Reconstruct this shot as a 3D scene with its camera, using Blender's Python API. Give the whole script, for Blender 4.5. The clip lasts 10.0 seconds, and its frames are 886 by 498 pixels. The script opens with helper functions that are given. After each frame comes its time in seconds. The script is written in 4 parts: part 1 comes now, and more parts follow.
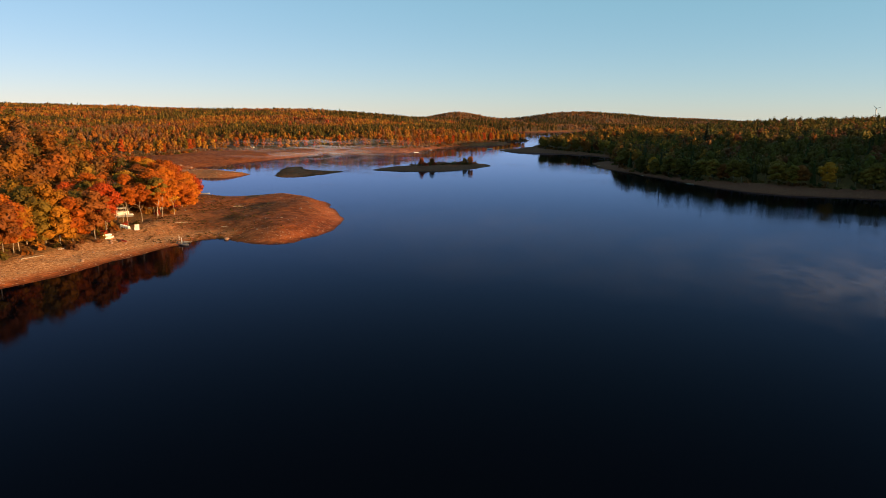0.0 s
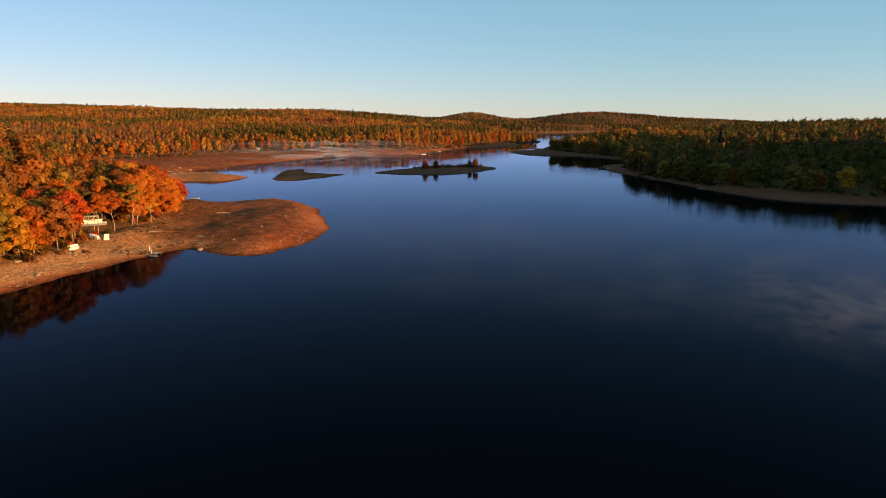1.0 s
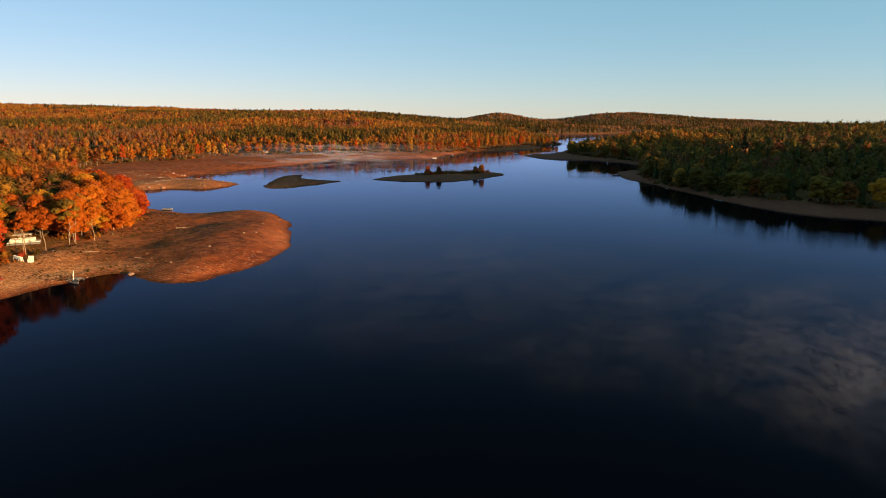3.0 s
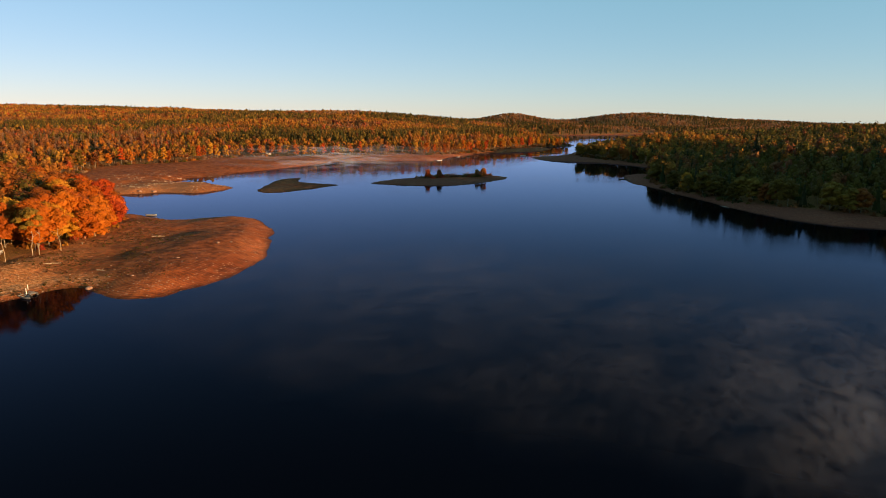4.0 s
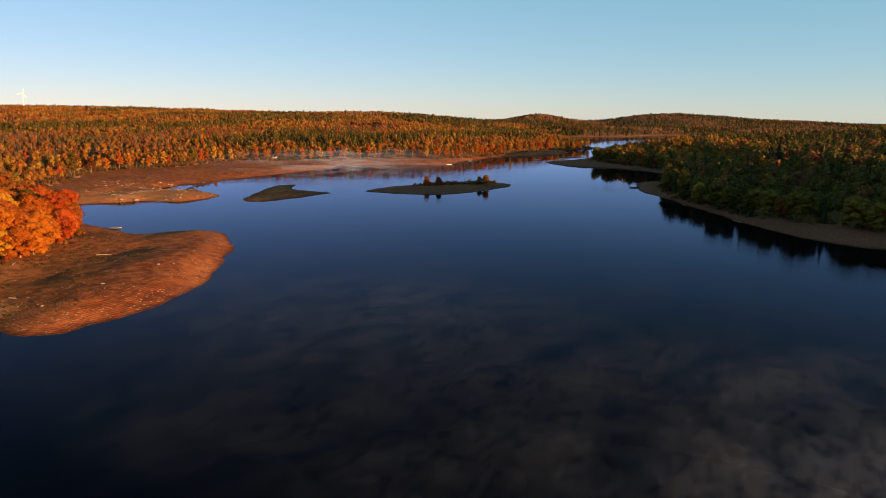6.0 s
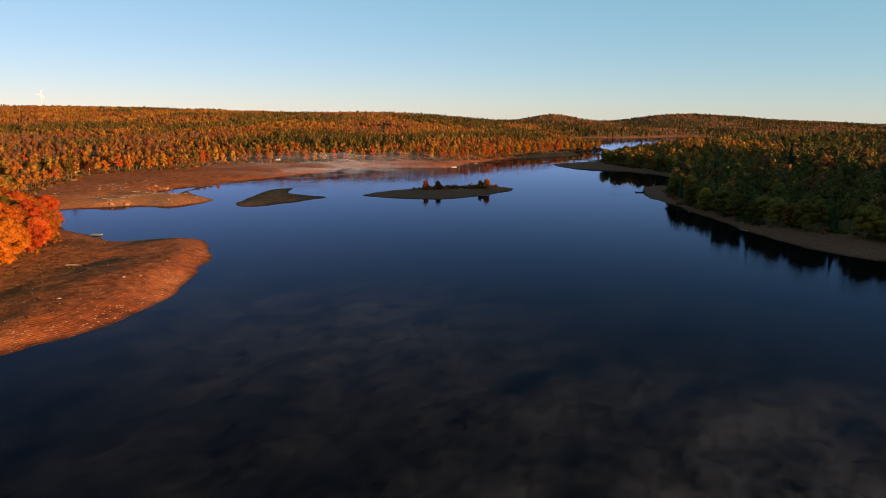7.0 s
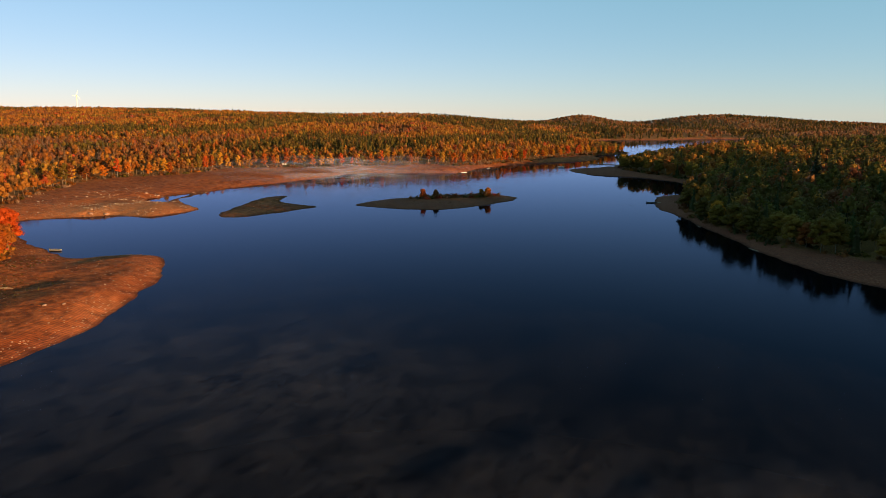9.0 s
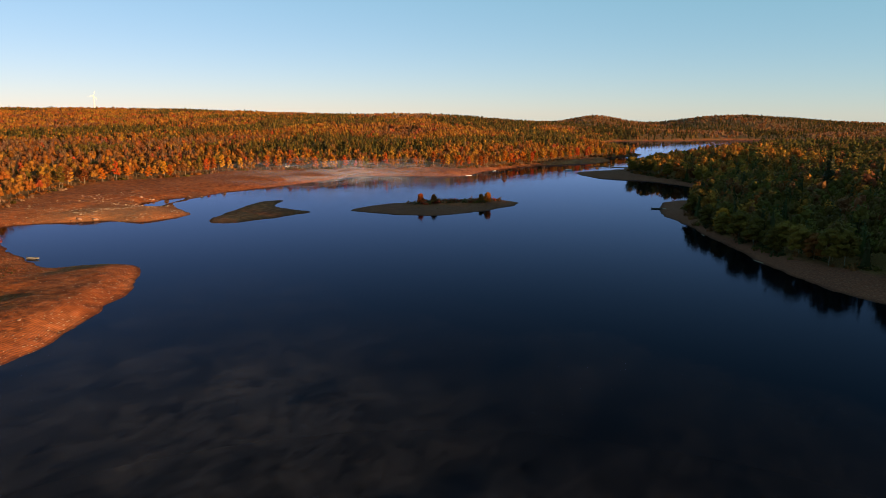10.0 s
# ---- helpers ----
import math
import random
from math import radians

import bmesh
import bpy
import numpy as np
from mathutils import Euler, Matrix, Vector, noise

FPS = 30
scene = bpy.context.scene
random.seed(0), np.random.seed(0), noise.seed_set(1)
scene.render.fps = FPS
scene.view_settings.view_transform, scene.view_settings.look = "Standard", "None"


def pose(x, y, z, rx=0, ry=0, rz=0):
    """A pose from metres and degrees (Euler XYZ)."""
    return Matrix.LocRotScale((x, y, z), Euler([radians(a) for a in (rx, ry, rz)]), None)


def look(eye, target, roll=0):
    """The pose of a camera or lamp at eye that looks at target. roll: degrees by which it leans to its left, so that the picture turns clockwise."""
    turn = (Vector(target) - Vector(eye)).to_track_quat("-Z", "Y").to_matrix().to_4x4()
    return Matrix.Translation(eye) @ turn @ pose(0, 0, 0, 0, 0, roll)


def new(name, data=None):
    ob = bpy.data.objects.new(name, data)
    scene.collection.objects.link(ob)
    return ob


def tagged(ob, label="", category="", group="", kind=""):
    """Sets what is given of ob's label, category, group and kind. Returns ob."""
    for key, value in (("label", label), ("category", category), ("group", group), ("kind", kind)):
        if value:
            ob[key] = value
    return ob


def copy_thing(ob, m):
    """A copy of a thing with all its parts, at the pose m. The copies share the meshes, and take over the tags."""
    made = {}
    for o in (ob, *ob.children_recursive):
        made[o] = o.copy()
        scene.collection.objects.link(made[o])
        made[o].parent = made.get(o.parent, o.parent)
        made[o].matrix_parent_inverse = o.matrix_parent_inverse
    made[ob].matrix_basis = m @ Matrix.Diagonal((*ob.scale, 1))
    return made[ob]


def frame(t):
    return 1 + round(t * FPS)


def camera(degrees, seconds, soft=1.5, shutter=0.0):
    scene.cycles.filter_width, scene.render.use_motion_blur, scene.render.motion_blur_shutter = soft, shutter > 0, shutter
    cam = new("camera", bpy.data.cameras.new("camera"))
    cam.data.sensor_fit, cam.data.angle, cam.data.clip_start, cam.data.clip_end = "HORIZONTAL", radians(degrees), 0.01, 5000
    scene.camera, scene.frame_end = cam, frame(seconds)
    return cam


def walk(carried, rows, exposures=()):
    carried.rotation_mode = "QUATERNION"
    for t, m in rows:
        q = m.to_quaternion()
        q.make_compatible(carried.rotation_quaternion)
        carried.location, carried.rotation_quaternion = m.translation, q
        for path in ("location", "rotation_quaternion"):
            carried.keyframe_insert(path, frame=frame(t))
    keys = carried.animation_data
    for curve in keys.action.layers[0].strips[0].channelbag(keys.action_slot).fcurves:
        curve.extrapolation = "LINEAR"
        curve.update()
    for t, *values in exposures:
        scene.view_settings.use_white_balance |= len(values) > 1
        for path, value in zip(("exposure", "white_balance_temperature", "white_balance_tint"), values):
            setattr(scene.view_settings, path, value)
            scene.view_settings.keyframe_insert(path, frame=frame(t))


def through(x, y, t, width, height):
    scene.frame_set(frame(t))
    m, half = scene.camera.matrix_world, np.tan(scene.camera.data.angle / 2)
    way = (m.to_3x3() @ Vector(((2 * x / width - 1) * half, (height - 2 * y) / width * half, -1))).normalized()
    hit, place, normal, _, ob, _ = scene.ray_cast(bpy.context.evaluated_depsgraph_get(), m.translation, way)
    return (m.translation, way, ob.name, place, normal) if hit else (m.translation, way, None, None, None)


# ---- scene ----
# The lens and the flight: one slow climb out over the lake, turning gently to the left
cam = camera(68, 10.0, 0.8)
walk(cam, [
    (0.0, look((0.00, 0.00, 35.00), (0.00, 98.01, 15.14), 0.33)),
    (0.5, look((4.17, 6.00, 35.54), (2.92, 104.00, 15.67), 0.33)),
    (1.0, look((8.34, 11.94, 36.09), (5.89, 109.91, 16.22), 0.32)),
    (1.5, look((12.50, 17.81, 36.65), (8.89, 115.75, 16.78), 0.32)),
    (2.0, look((16.66, 23.62, 37.23), (11.90, 121.51, 17.35), 0.32)),
    (2.5, look((20.80, 29.39, 37.83), (14.92, 127.22, 17.94), 0.32)),
    (3.0, look((24.92, 35.11, 38.44), (17.94, 132.86, 18.54), 0.32)),
    (3.5, look((29.02, 40.80, 39.06), (20.94, 138.47, 19.16), 0.32)),
    (4.0, look((33.10, 46.46, 39.70), (23.91, 144.02, 19.80), 0.32)),
    (4.5, look((37.14, 52.09, 40.36), (26.85, 149.55, 20.44), 0.32)),
    (5.0, look((41.15, 57.71, 41.03), (29.75, 155.04, 21.11), 0.32)),
    (5.5, look((45.12, 63.31, 41.71), (32.60, 160.51, 21.78), 0.32)),
    (6.0, look((49.04, 68.92, 42.41), (35.40, 165.95, 22.47), 0.32)),
    (6.5, look((52.92, 74.52, 43.13), (38.14, 171.39, 23.18), 0.32)),
    (7.0, look((56.75, 80.13, 43.86), (40.83, 176.82, 23.90), 0.32)),
    (7.5, look((60.52, 85.76, 44.60), (43.45, 182.25, 24.64), 0.32)),
    (8.0, look((64.23, 91.41, 45.36), (46.01, 187.69, 25.39), 0.32)),
    (8.5, look((67.87, 97.09, 46.14), (48.51, 193.14, 26.15), 0.31)),
    (9.0, look((71.45, 102.80, 46.93), (50.94, 198.61, 26.93), 0.31)),
    (9.5, look((74.95, 108.56, 47.73), (53.31, 204.12, 27.72), 0.31)),
    (10.0, look((78.38, 114.36, 48.55), (55.62, 209.65, 28.53), 0.31)),
], exposures=[(0.0, 1.55), (10.0, 1.55)])

# ---- world and sun ----
SUN_AZ, SUN_EL = 116.0, 6.6         # degrees from +y towards +x, degrees above the horizon
world = bpy.data.worlds.new("world")
scene.world = world
world.use_nodes = True
wn = world.node_tree.nodes
sky = wn.new("ShaderNodeTexSky")
sky.sky_type = "NISHITA"
sky.sun_disc = False
sky.sun_elevation, sky.sun_rotation = radians(SUN_EL), radians(SUN_AZ)
sky.altitude, sky.air_density, sky.dust_density, sky.ozone_density = 50, 0.72, 0.05, 1.3
wn["Background"].inputs["Strength"].default_value = 0.07
gain = wn.new("ShaderNodeMix")
gain.data_type, gain.blend_type = "RGBA", "MULTIPLY"
gain.inputs[0].default_value, gain.inputs[7].default_value = 1.0, (0.55, 0.37, 0.52, 1)
world.node_tree.links.new(sky.outputs[0], gain.inputs[6])
haze = wn.new("ShaderNodeMix")                        # the even pale blue of the clear upper air
haze.data_type, haze.blend_type = "RGBA", "ADD"
haze.inputs[0].default_value, haze.inputs[7].default_value = 1.0, (0.52, 1.6, 1.58, 1)
world.node_tree.links.new(gain.outputs[2], haze.inputs[6])
world.node_tree.links.new(haze.outputs[2], wn["Background"].inputs["Color"])

sun_data = bpy.data.lights.new("sun", "SUN")
sun_data.energy, sun_data.angle, sun_data.color = 4.8, radians(0.5), (1.0, 0.57, 0.23)
sun = new("sun", sun_data)
sun_dir = Vector((math.sin(radians(SUN_AZ)) * math.cos(radians(SUN_EL)), math.cos(radians(SUN_AZ)) * math.cos(radians(SUN_EL)), math.sin(radians(SUN_EL))))
sun.matrix_world = look(sun_dir * 300, (0, 0, 0))


# ---- small tools ----
def part(name, bm, material, parent, label=""):
    mesh = bpy.data.meshes.new(name)
    bm.to_mesh(mesh)
    bm.free()
    return mesh_part(name, mesh, material, parent, label)


def mesh_part(name, mesh, material, parent, label=""):
    if not mesh.materials:
        mesh.materials.append(material)
    ob = new(name, mesh)
    ob.parent = parent
    if label:
        ob["label"] = label
    return ob


def thing(name, m, label, category, group="", kind=""):
    ob = new(name)
    ob.empty_display_size = 0.5
    ob.matrix_basis = m
    return tagged(ob, label, category, group, kind)


def box(bm, sx, sy, sz, m=Matrix(), bevel=0.0):
    made = bmesh.ops.create_cube(bm, size=1.0, matrix=m @ Matrix.Diagonal((sx, sy, sz, 1)))
    if bevel:
        edges = list({e for v in made["verts"] for e in v.link_edges})
        bmesh.ops.bevel(bm, geom=edges, offset=bevel, segments=2, affect="EDGES")
    return bm


def tube(bm, a, b, ra, rb, n=7):
    a, b = Vector(a), Vector(b)
    turn = (b - a).to_track_quat("Z", "Y").to_matrix().to_4x4()
    m = Matrix.Translation((a + b) / 2) @ turn
    bmesh.ops.create_cone(bm, cap_ends=True, segments=n, radius1=ra, radius2=max(rb, 0.004), depth=(b - a).length, matrix=m)
    return bm


def arrays_mesh(name, verts, faces, smooth=False):
    """A mesh out of equal-sided faces; faces is an n x 3 or n x 4 array."""
    mesh = bpy.data.meshes.new(name)
    k = faces.shape[1]
    mesh.vertices.add(len(verts))
    mesh.vertices.foreach_set("co", np.ascontiguousarray(verts, dtype=np.float32).ravel())
    mesh.loops.add(faces.size)
    mesh.loops.foreach_set("vertex_index", np.ascontiguousarray(faces, dtype=np.int32).ravel())
    mesh.polygons.add(len(faces))
    mesh.polygons.foreach_set("loop_start", np.arange(0, faces.size, k, dtype=np.int32))
    mesh.polygons.foreach_set("use_smooth", np.full(len(faces), smooth))
    mesh.update(calc_edges=True)
    return mesh


def value_noise(x, y, size, seed):
    """Smooth noise from -1 to 1 with lumps of about that size."""
    gx, gy = x / size, y / size
    ix, iy = np.floor(gx).astype(np.int64), np.floor(gy).astype(np.int64)
    fx, fy = gx - ix, gy - iy
    fx, fy = fx * fx * (3 - 2 * fx), fy * fy * (3 - 2 * fy)

    def corner(a, b):
        h = (a * 374761393 + b * 668265263 + seed * 974711) & 0x7FFFFFFF
        h = ((h ^ (h >> 13)) * 1274126177) & 0x7FFFFFFF
        return ((h ^ (h >> 16)) & 0xFFFF) / 32767.5 - 1
    return (corner(ix, iy) * (1 - fx) + corner(ix + 1, iy) * fx) * (1 - fy) + (corner(ix, iy + 1) * (1 - fx) + corner(ix + 1, iy + 1) * fx) * fy


def rounded(points, times=2):
    """Corner-cut outline."""
    p = np.array(points, float)
    for _ in range(times):
        q = np.roll(p, -1, 0)
        p = np.stack([p * 0.75 + q * 0.25, p * 0.25 + q * 0.75], 1).reshape(-1, 2)
    return p


def signed(poly, x, y):
    """Metres inside an outline; negative outside."""
    lo, hi = poly.min(0) - 60, poly.max(0) + 60
    close = (x > lo[0]) & (x < hi[0]) & (y > lo[1]) & (y < hi[1])
    if not close.all():
        whole = np.full(len(x), -60.0)
        if close.any():
            whole[close] = signed(poly, x[close], y[close])
        return whole
    out = np.empty(len(x))
    a, b = poly, np.roll(poly, -1, 0)
    d = b - a
    dd = (d * d).sum(1) + 1e-9
    for i in range(0, len(x), 20000):
        px, py = x[i:i + 20000, None], y[i:i + 20000, None]
        t = np.clip(((px - a[:, 0]) * d[:, 0] + (py - a[:, 1]) * d[:, 1]) / dd, 0, 1)
        dist = np.sqrt(((px - a[:, 0] - t * d[:, 0]) ** 2 + (py - a[:, 1] - t * d[:, 1]) ** 2).min(1))
        cross = ((a[:, 1] > py) != (b[:, 1] > py)) & (px < a[:, 0] + (py - a[:, 1]) * d[:, 0] / np.where(np.abs(d[:, 1]) < 1e-9, 1e-9, d[:, 1]))
        out[i:i + 20000] = np.where(cross.sum(1) % 2 == 1, dist, -dist)
    return out


def smoothstep(v, a, b):
    t = np.clip((v - a) / (b - a), 0, 1)
    return t * t * (3 - 2 * t)


# ---- materials ----
def material(name, rough=0.8, metal=0.0):
    m = bpy.data.materials.new(name)
    m.use_nodes = True
    b = m.node_tree.nodes["Principled BSDF"]
    b.inputs["Roughness"].default_value, b.inputs["Metallic"].default_value = rough, metal
    return m, m.node_tree.nodes, m.node_tree.links, b


def noise_node(nodes, links, scale, detail=4, vector=None, rough=0.55):
    n = nodes.new("ShaderNodeTexNoise")
    n.inputs["Scale"].default_value, n.inputs["Detail"].default_value, n.inputs["Roughness"].default_value = scale, detail, rough
    if vector:
        links.new(vector, n.inputs["Vector"])
    return n.outputs["Fac"]


def ramp(nodes, links, fac, stops):
    r = nodes.new("ShaderNodeValToRGB")
    e = r.color_ramp.elements
    while len(e) < len(stops):
        e.new(0.5)
    for i, (pos, col) in enumerate(stops):
        e[i].position, e[i].color = pos, (*col, 1) if len(col) == 3 else col
    links.new(fac, r.inputs[0])
    return r.outputs[0]


def mixed(nodes, links, fac, a, b, blend="MIX"):
    n = nodes.new("ShaderNodeMix")
    n.data_type, n.blend_type = "RGBA", blend
    for sock, v in ((n.inputs[0], fac), (n.inputs[6], a), (n.inputs[7], b)):
        if isinstance(v, (int, float)):
            sock.default_value = v
        elif isinstance(v, tuple):
            sock.default_value = (*v, 1)
        else:
            links.new(v, sock)
    return n.outputs[2]


def maths(nodes, links, op, a, b=0.0):
    n = nodes.new("ShaderNodeMath")
    n.operation = op
    for sock, v in ((n.inputs[0], a), (n.inputs[1], b)):
        if isinstance(v, (int, float)):
            sock.default_value = v
        else:
            links.new(v, sock)
    return n.outputs[0]


def bump(nodes, links, height, strength, distance, shader):
    n = nodes.new("ShaderNodeBump")
    n.inputs["Strength"].default_value, n.inputs["Distance"].default_value = strength, distance
    links.new(height, n.inputs["Height"])
    links.new(n.outputs[0], shader.inputs["Normal"])


def painted(name, col, rough=0.6, metal=0.0, wear=0.25, scale=3.0):
    m, n, l, b = material(name, rough, metal)
    obj = n.new("ShaderNodeTexCoord").outputs["Object"]
    dark = tuple(c * (1 - wear) for c in col)
    f = noise_node(n, l, scale, 6, obj)
    l.new(ramp(n, l, f, [(0.3, dark), (0.65, col)]), b.inputs["Base Color"])
    bump(n, l, noise_node(n, l, scale * 12, 3, obj), 0.15, 0.01, b)
    return m


def soil_material():
    m, n, l, b = material("red_soil", 0.95)
    b.inputs["Specular IOR Level"].default_value = 0.08
    geo = n.new("ShaderNodeNewGeometry").outputs["Position"]
    big = noise_node(n, l, 0.035, 5, geo)
    mid = noise_node(n, l, 0.35, 5, geo)
    fine = noise_node(n, l, 2.6, 4, geo)
    col = ramp(n, l, big, [(0.3, (0.15, 0.036, 0.010)), (0.5, (0.25, 0.068, 0.02)), (0.7, (0.35, 0.112, 0.038))])
    col = mixed(n, l, 0.75, col, ramp(n, l, mid, [(0.36, (0.45, 0.4, 0.38)), (0.64, (1.35, 1.28, 1.2))]), "MULTIPLY")
    # old water lines, stranded one below another along the slope
    sep = n.new("ShaderNodeSeparateXYZ")
    l.new(geo, sep.inputs[0])
    lines = maths(n, l, "SINE", maths(n, l, "ADD", maths(n, l, "MULTIPLY", sep.outputs["Z"], 34.0), maths(n, l, "MULTIPLY", big, 14.0)))
    col = mixed(n, l, 0.5, col, ramp(n, l, maths(n, l, "ADD", maths(n, l, "MULTIPLY", lines, 0.35), 0.5), [(0.1, (0.5, 0.47, 0.45)), (0.7, (1.2, 1.18, 1.15))]), "MULTIPLY")
    # pebbles
    vor = n.new("ShaderNodeTexVoronoi")
    vor.inputs["Scale"].default_value = 0.9
    l.new(geo, vor.inputs["Vector"])
    peb = maths(n, l, "MULTIPLY", maths(n, l, "LESS_THAN", vor.outputs["Distance"], 0.22), maths(n, l, "GREATER_THAN", noise_node(n, l, 0.12, 4, geo), 0.43))
    col = mixed(n, l, maths(n, l, "MULTIPLY", peb, 0.7), col, ramp(n, l, fine, [(0.35, (0.26, 0.14, 0.08)), (0.65, (0.55, 0.36, 0.23))]))
    # tan gravel, and the sunlit bank below the deck with its brightness painted in
    gravel_lit_at = n.new("ShaderNodeAttribute")
    gravel_lit_at.attribute_name = "gravel"
    grit = noise_node(n, l, 1.7, 5, geo, 0.75)
    tan = ramp(n, l, grit, [(0.36, (0.22, 0.085, 0.03)), (0.5, (0.43, 0.19, 0.073)), (0.64, (0.64, 0.37, 0.19))])
    col = mixed(n, l, maths(n, l, "MULTIPLY", gravel_lit_at.outputs["Fac"], 0.95), col, tan)
    # brown shingle, its colour darkened to stand for the shade there
    shadeat = n.new("ShaderNodeAttribute")
    shadeat.attribute_name = "shade_shingle"
    col = mixed(n, l, maths(n, l, "MULTIPLY", shadeat.outputs["Fac"], 0.85), col, ramp(n, l, grit, [(0.36, (0.07, 0.022, 0.014)), (0.52, (0.13, 0.044, 0.029)), (0.68, (0.23, 0.09, 0.06))]))
    mudat = n.new("ShaderNodeAttribute")
    mudat.attribute_name = "mud"
    crust = ramp(n, l, noise_node(n, l, 0.3, 7, geo, 0.72), [(0.4, (0.075, 0.018, 0.005)), (0.51, (0.18, 0.046, 0.012)), (0.62, (0.29, 0.083, 0.025))])
    col = mixed(n, l, maths(n, l, "MULTIPLY", mudat.outputs["Fac"], 0.85), col, crust)
    # wet rim by the water
    wet = n.new("ShaderNodeMapRange")
    wet.inputs[1].default_value, wet.inputs[2].default_value = 0.05, 0.35
    l.new(sep.outputs["Z"], wet.inputs[0])
    col = mixed(n, l, wet.outputs[0], mixed(n, l, 1.0, col, (0.45, 0.42, 0.4), "MULTIPLY"), col)
    # moss and weed in patches, leaf litter under the trees
    at = n.new("ShaderNodeAttribute")
    at.attribute_name = "weed"
    weed = maths(n, l, "MULTIPLY", at.outputs["Fac"], maths(n, l, "GREATER_THAN", noise_node(n, l, 0.7, 5, geo, 0.7), 0.5))
    col = mixed(n, l, maths(n, l, "MULTIPLY", weed, 0.4), col, ramp(n, l, fine, [(0.3, (0.055, 0.03, 0.009)), (0.7, (0.14, 0.085, 0.024))]))
    at2 = n.new("ShaderNodeAttribute")
    at2.attribute_name = "wood"
    litter = ramp(n, l, fine, [(0.3, (0.05, 0.03, 0.015)), (0.5, (0.14, 0.07, 0.025)), (0.7, (0.26, 0.12, 0.03))])
    col = mixed(n, l, at2.outputs["Fac"], col, litter)
    l.new(col, b.inputs["Base Color"])
    bump(n, l, maths(n, l, "ADD", maths(n, l, "MULTIPLY", fine, 0.4), maths(n, l, "ADD", mid, maths(n, l, "MULTIPLY", lines, 0.035))), 1.0, 0.9, b)
    return m


def water_material():
    """Dark deep water; its mirror is weak when looked at steeply, as under a side-lit clear sky."""
    m, n, l, b = material("lake_water", 0.9)
    b.inputs["Base Color"].default_value = (0.0012, 0.0016, 0.003, 1)
    b.inputs["Specular IOR Level"].default_value = 0.0
    geo = n.new("ShaderNodeNewGeometry").outputs["Position"]
    mp = n.new("ShaderNodeMapping")
    mp.inputs["Rotation"].default_value = (0, 0, radians(25))
    mp.inputs["Scale"].default_value = (0.5, 1.4, 1.0)
    l.new(geo, mp.inputs[0])
    small = noise_node(n, l, 1.1, 5, mp.outputs[0], 0.62)
    calm = ramp(n, l, noise_node(n, l, 0.012, 3, geo), [(0.42, (0.12,) * 3), (0.66, (1.0,) * 3)])
    bp = n.new("ShaderNodeBump")
    bp.inputs["Strength"].default_value, bp.inputs["Distance"].default_value = 0.35, 0.08
    l.new(maths(n, l, "MULTIPLY", small, calm), bp.inputs["Height"])
    fr = n.new("ShaderNodeFresnel")
    fr.inputs["IOR"].default_value = 1.33
    fac = maths(n, l, "MULTIPLY", maths(n, l, "POWER", fr.outputs[0], 2.1), 1.85)
    gl = n.new("ShaderNodeBsdfGlossy")
    gl.inputs["Color"].default_value = (0.58, 0.63, 1.0, 1)
    gl.inputs["Roughness"].default_value = 0.02
    l.new(bp.outputs[0], gl.inputs["Normal"])
    mx = n.new("ShaderNodeMixShader")
    l.new(fac, mx.inputs[0])
    l.new(b.outputs[0], mx.inputs[1])
    l.new(gl.outputs[0], mx.inputs[2])
    l.new(mx.outputs[0], n["Material Output"].inputs["Surface"])
    return m


def leaf_material(name, stops, through=0.35):
    """stops: three colours from dark to bright; trees differ by their own random value."""
    m, n, l, b = material(name, 0.6)
    rnd = n.new("ShaderNodeObjectInfo").outputs["Random"]
    geo = n.new("ShaderNodeNewGeometry")
    mixv = maths(n, l, "ADD", maths(n, l, "MULTIPLY", rnd, 0.68), maths(n, l, "MULTIPLY", geo.outputs["Random Per Island"], 0.32))
    col = ramp(n, l, mixv, [(0.1, stops[0]), (0.5, stops[1]), (0.9, stops[2])])
    leafy(m, n, l, b, col, through)
    return m


def leafy(m, n, l, b, col, through):
    l.new(col, b.inputs["Base Color"])
    b.inputs["Specular IOR Level"].default_value = 0.12
    tr = n.new("ShaderNodeBsdfTranslucent")
    l.new(col, tr.inputs["Color"])
    mx = n.new("ShaderNodeMixShader")
    mx.inputs[0].default_value = through
    l.new(b.outputs[0], mx.inputs[1])
    l.new(tr.outputs[0], mx.inputs[2])
    l.new(mx.outputs[0], n["Material Output"].inputs["Surface"])


def woods_material():
    """Many trees in one mesh: each tree's own leaf colour is stored with it."""
    m, n, l, b = material("autumn_woods", 0.65)
    at = n.new("ShaderNodeAttribute")
    at.attribute_name = "leaf_tint"
    isl = n.new("ShaderNodeNewGeometry").outputs["Random Per Island"]
    col = mixed(n, l, 1.0, at.outputs["Color"], ramp(n, l, isl, [(0.0, (0.68, 0.62, 0.6)), (1.0, (1.3, 1.25, 1.2))]), "MULTIPLY")
    leafy(m, n, l, b, col, 0.42)
    return m


def bark_material(name, a, c):
    m, n, l, b = material(name, 0.9)
    obj = n.new("ShaderNodeTexCoord").outputs["Object"]
    mp = n.new("ShaderNodeMapping")
    mp.inputs["Scale"].default_value = (3, 3, 0.7)
    l.new(obj, mp.inputs[0])
    f = noise_node(n, l, 1.6, 6, mp.outputs[0])
    l.new(ramp(n, l, f, [(0.35, a), (0.6, c)]), b.inputs["Base Color"])
    bump(n, l, f, 0.4, 0.03, b)
    return m


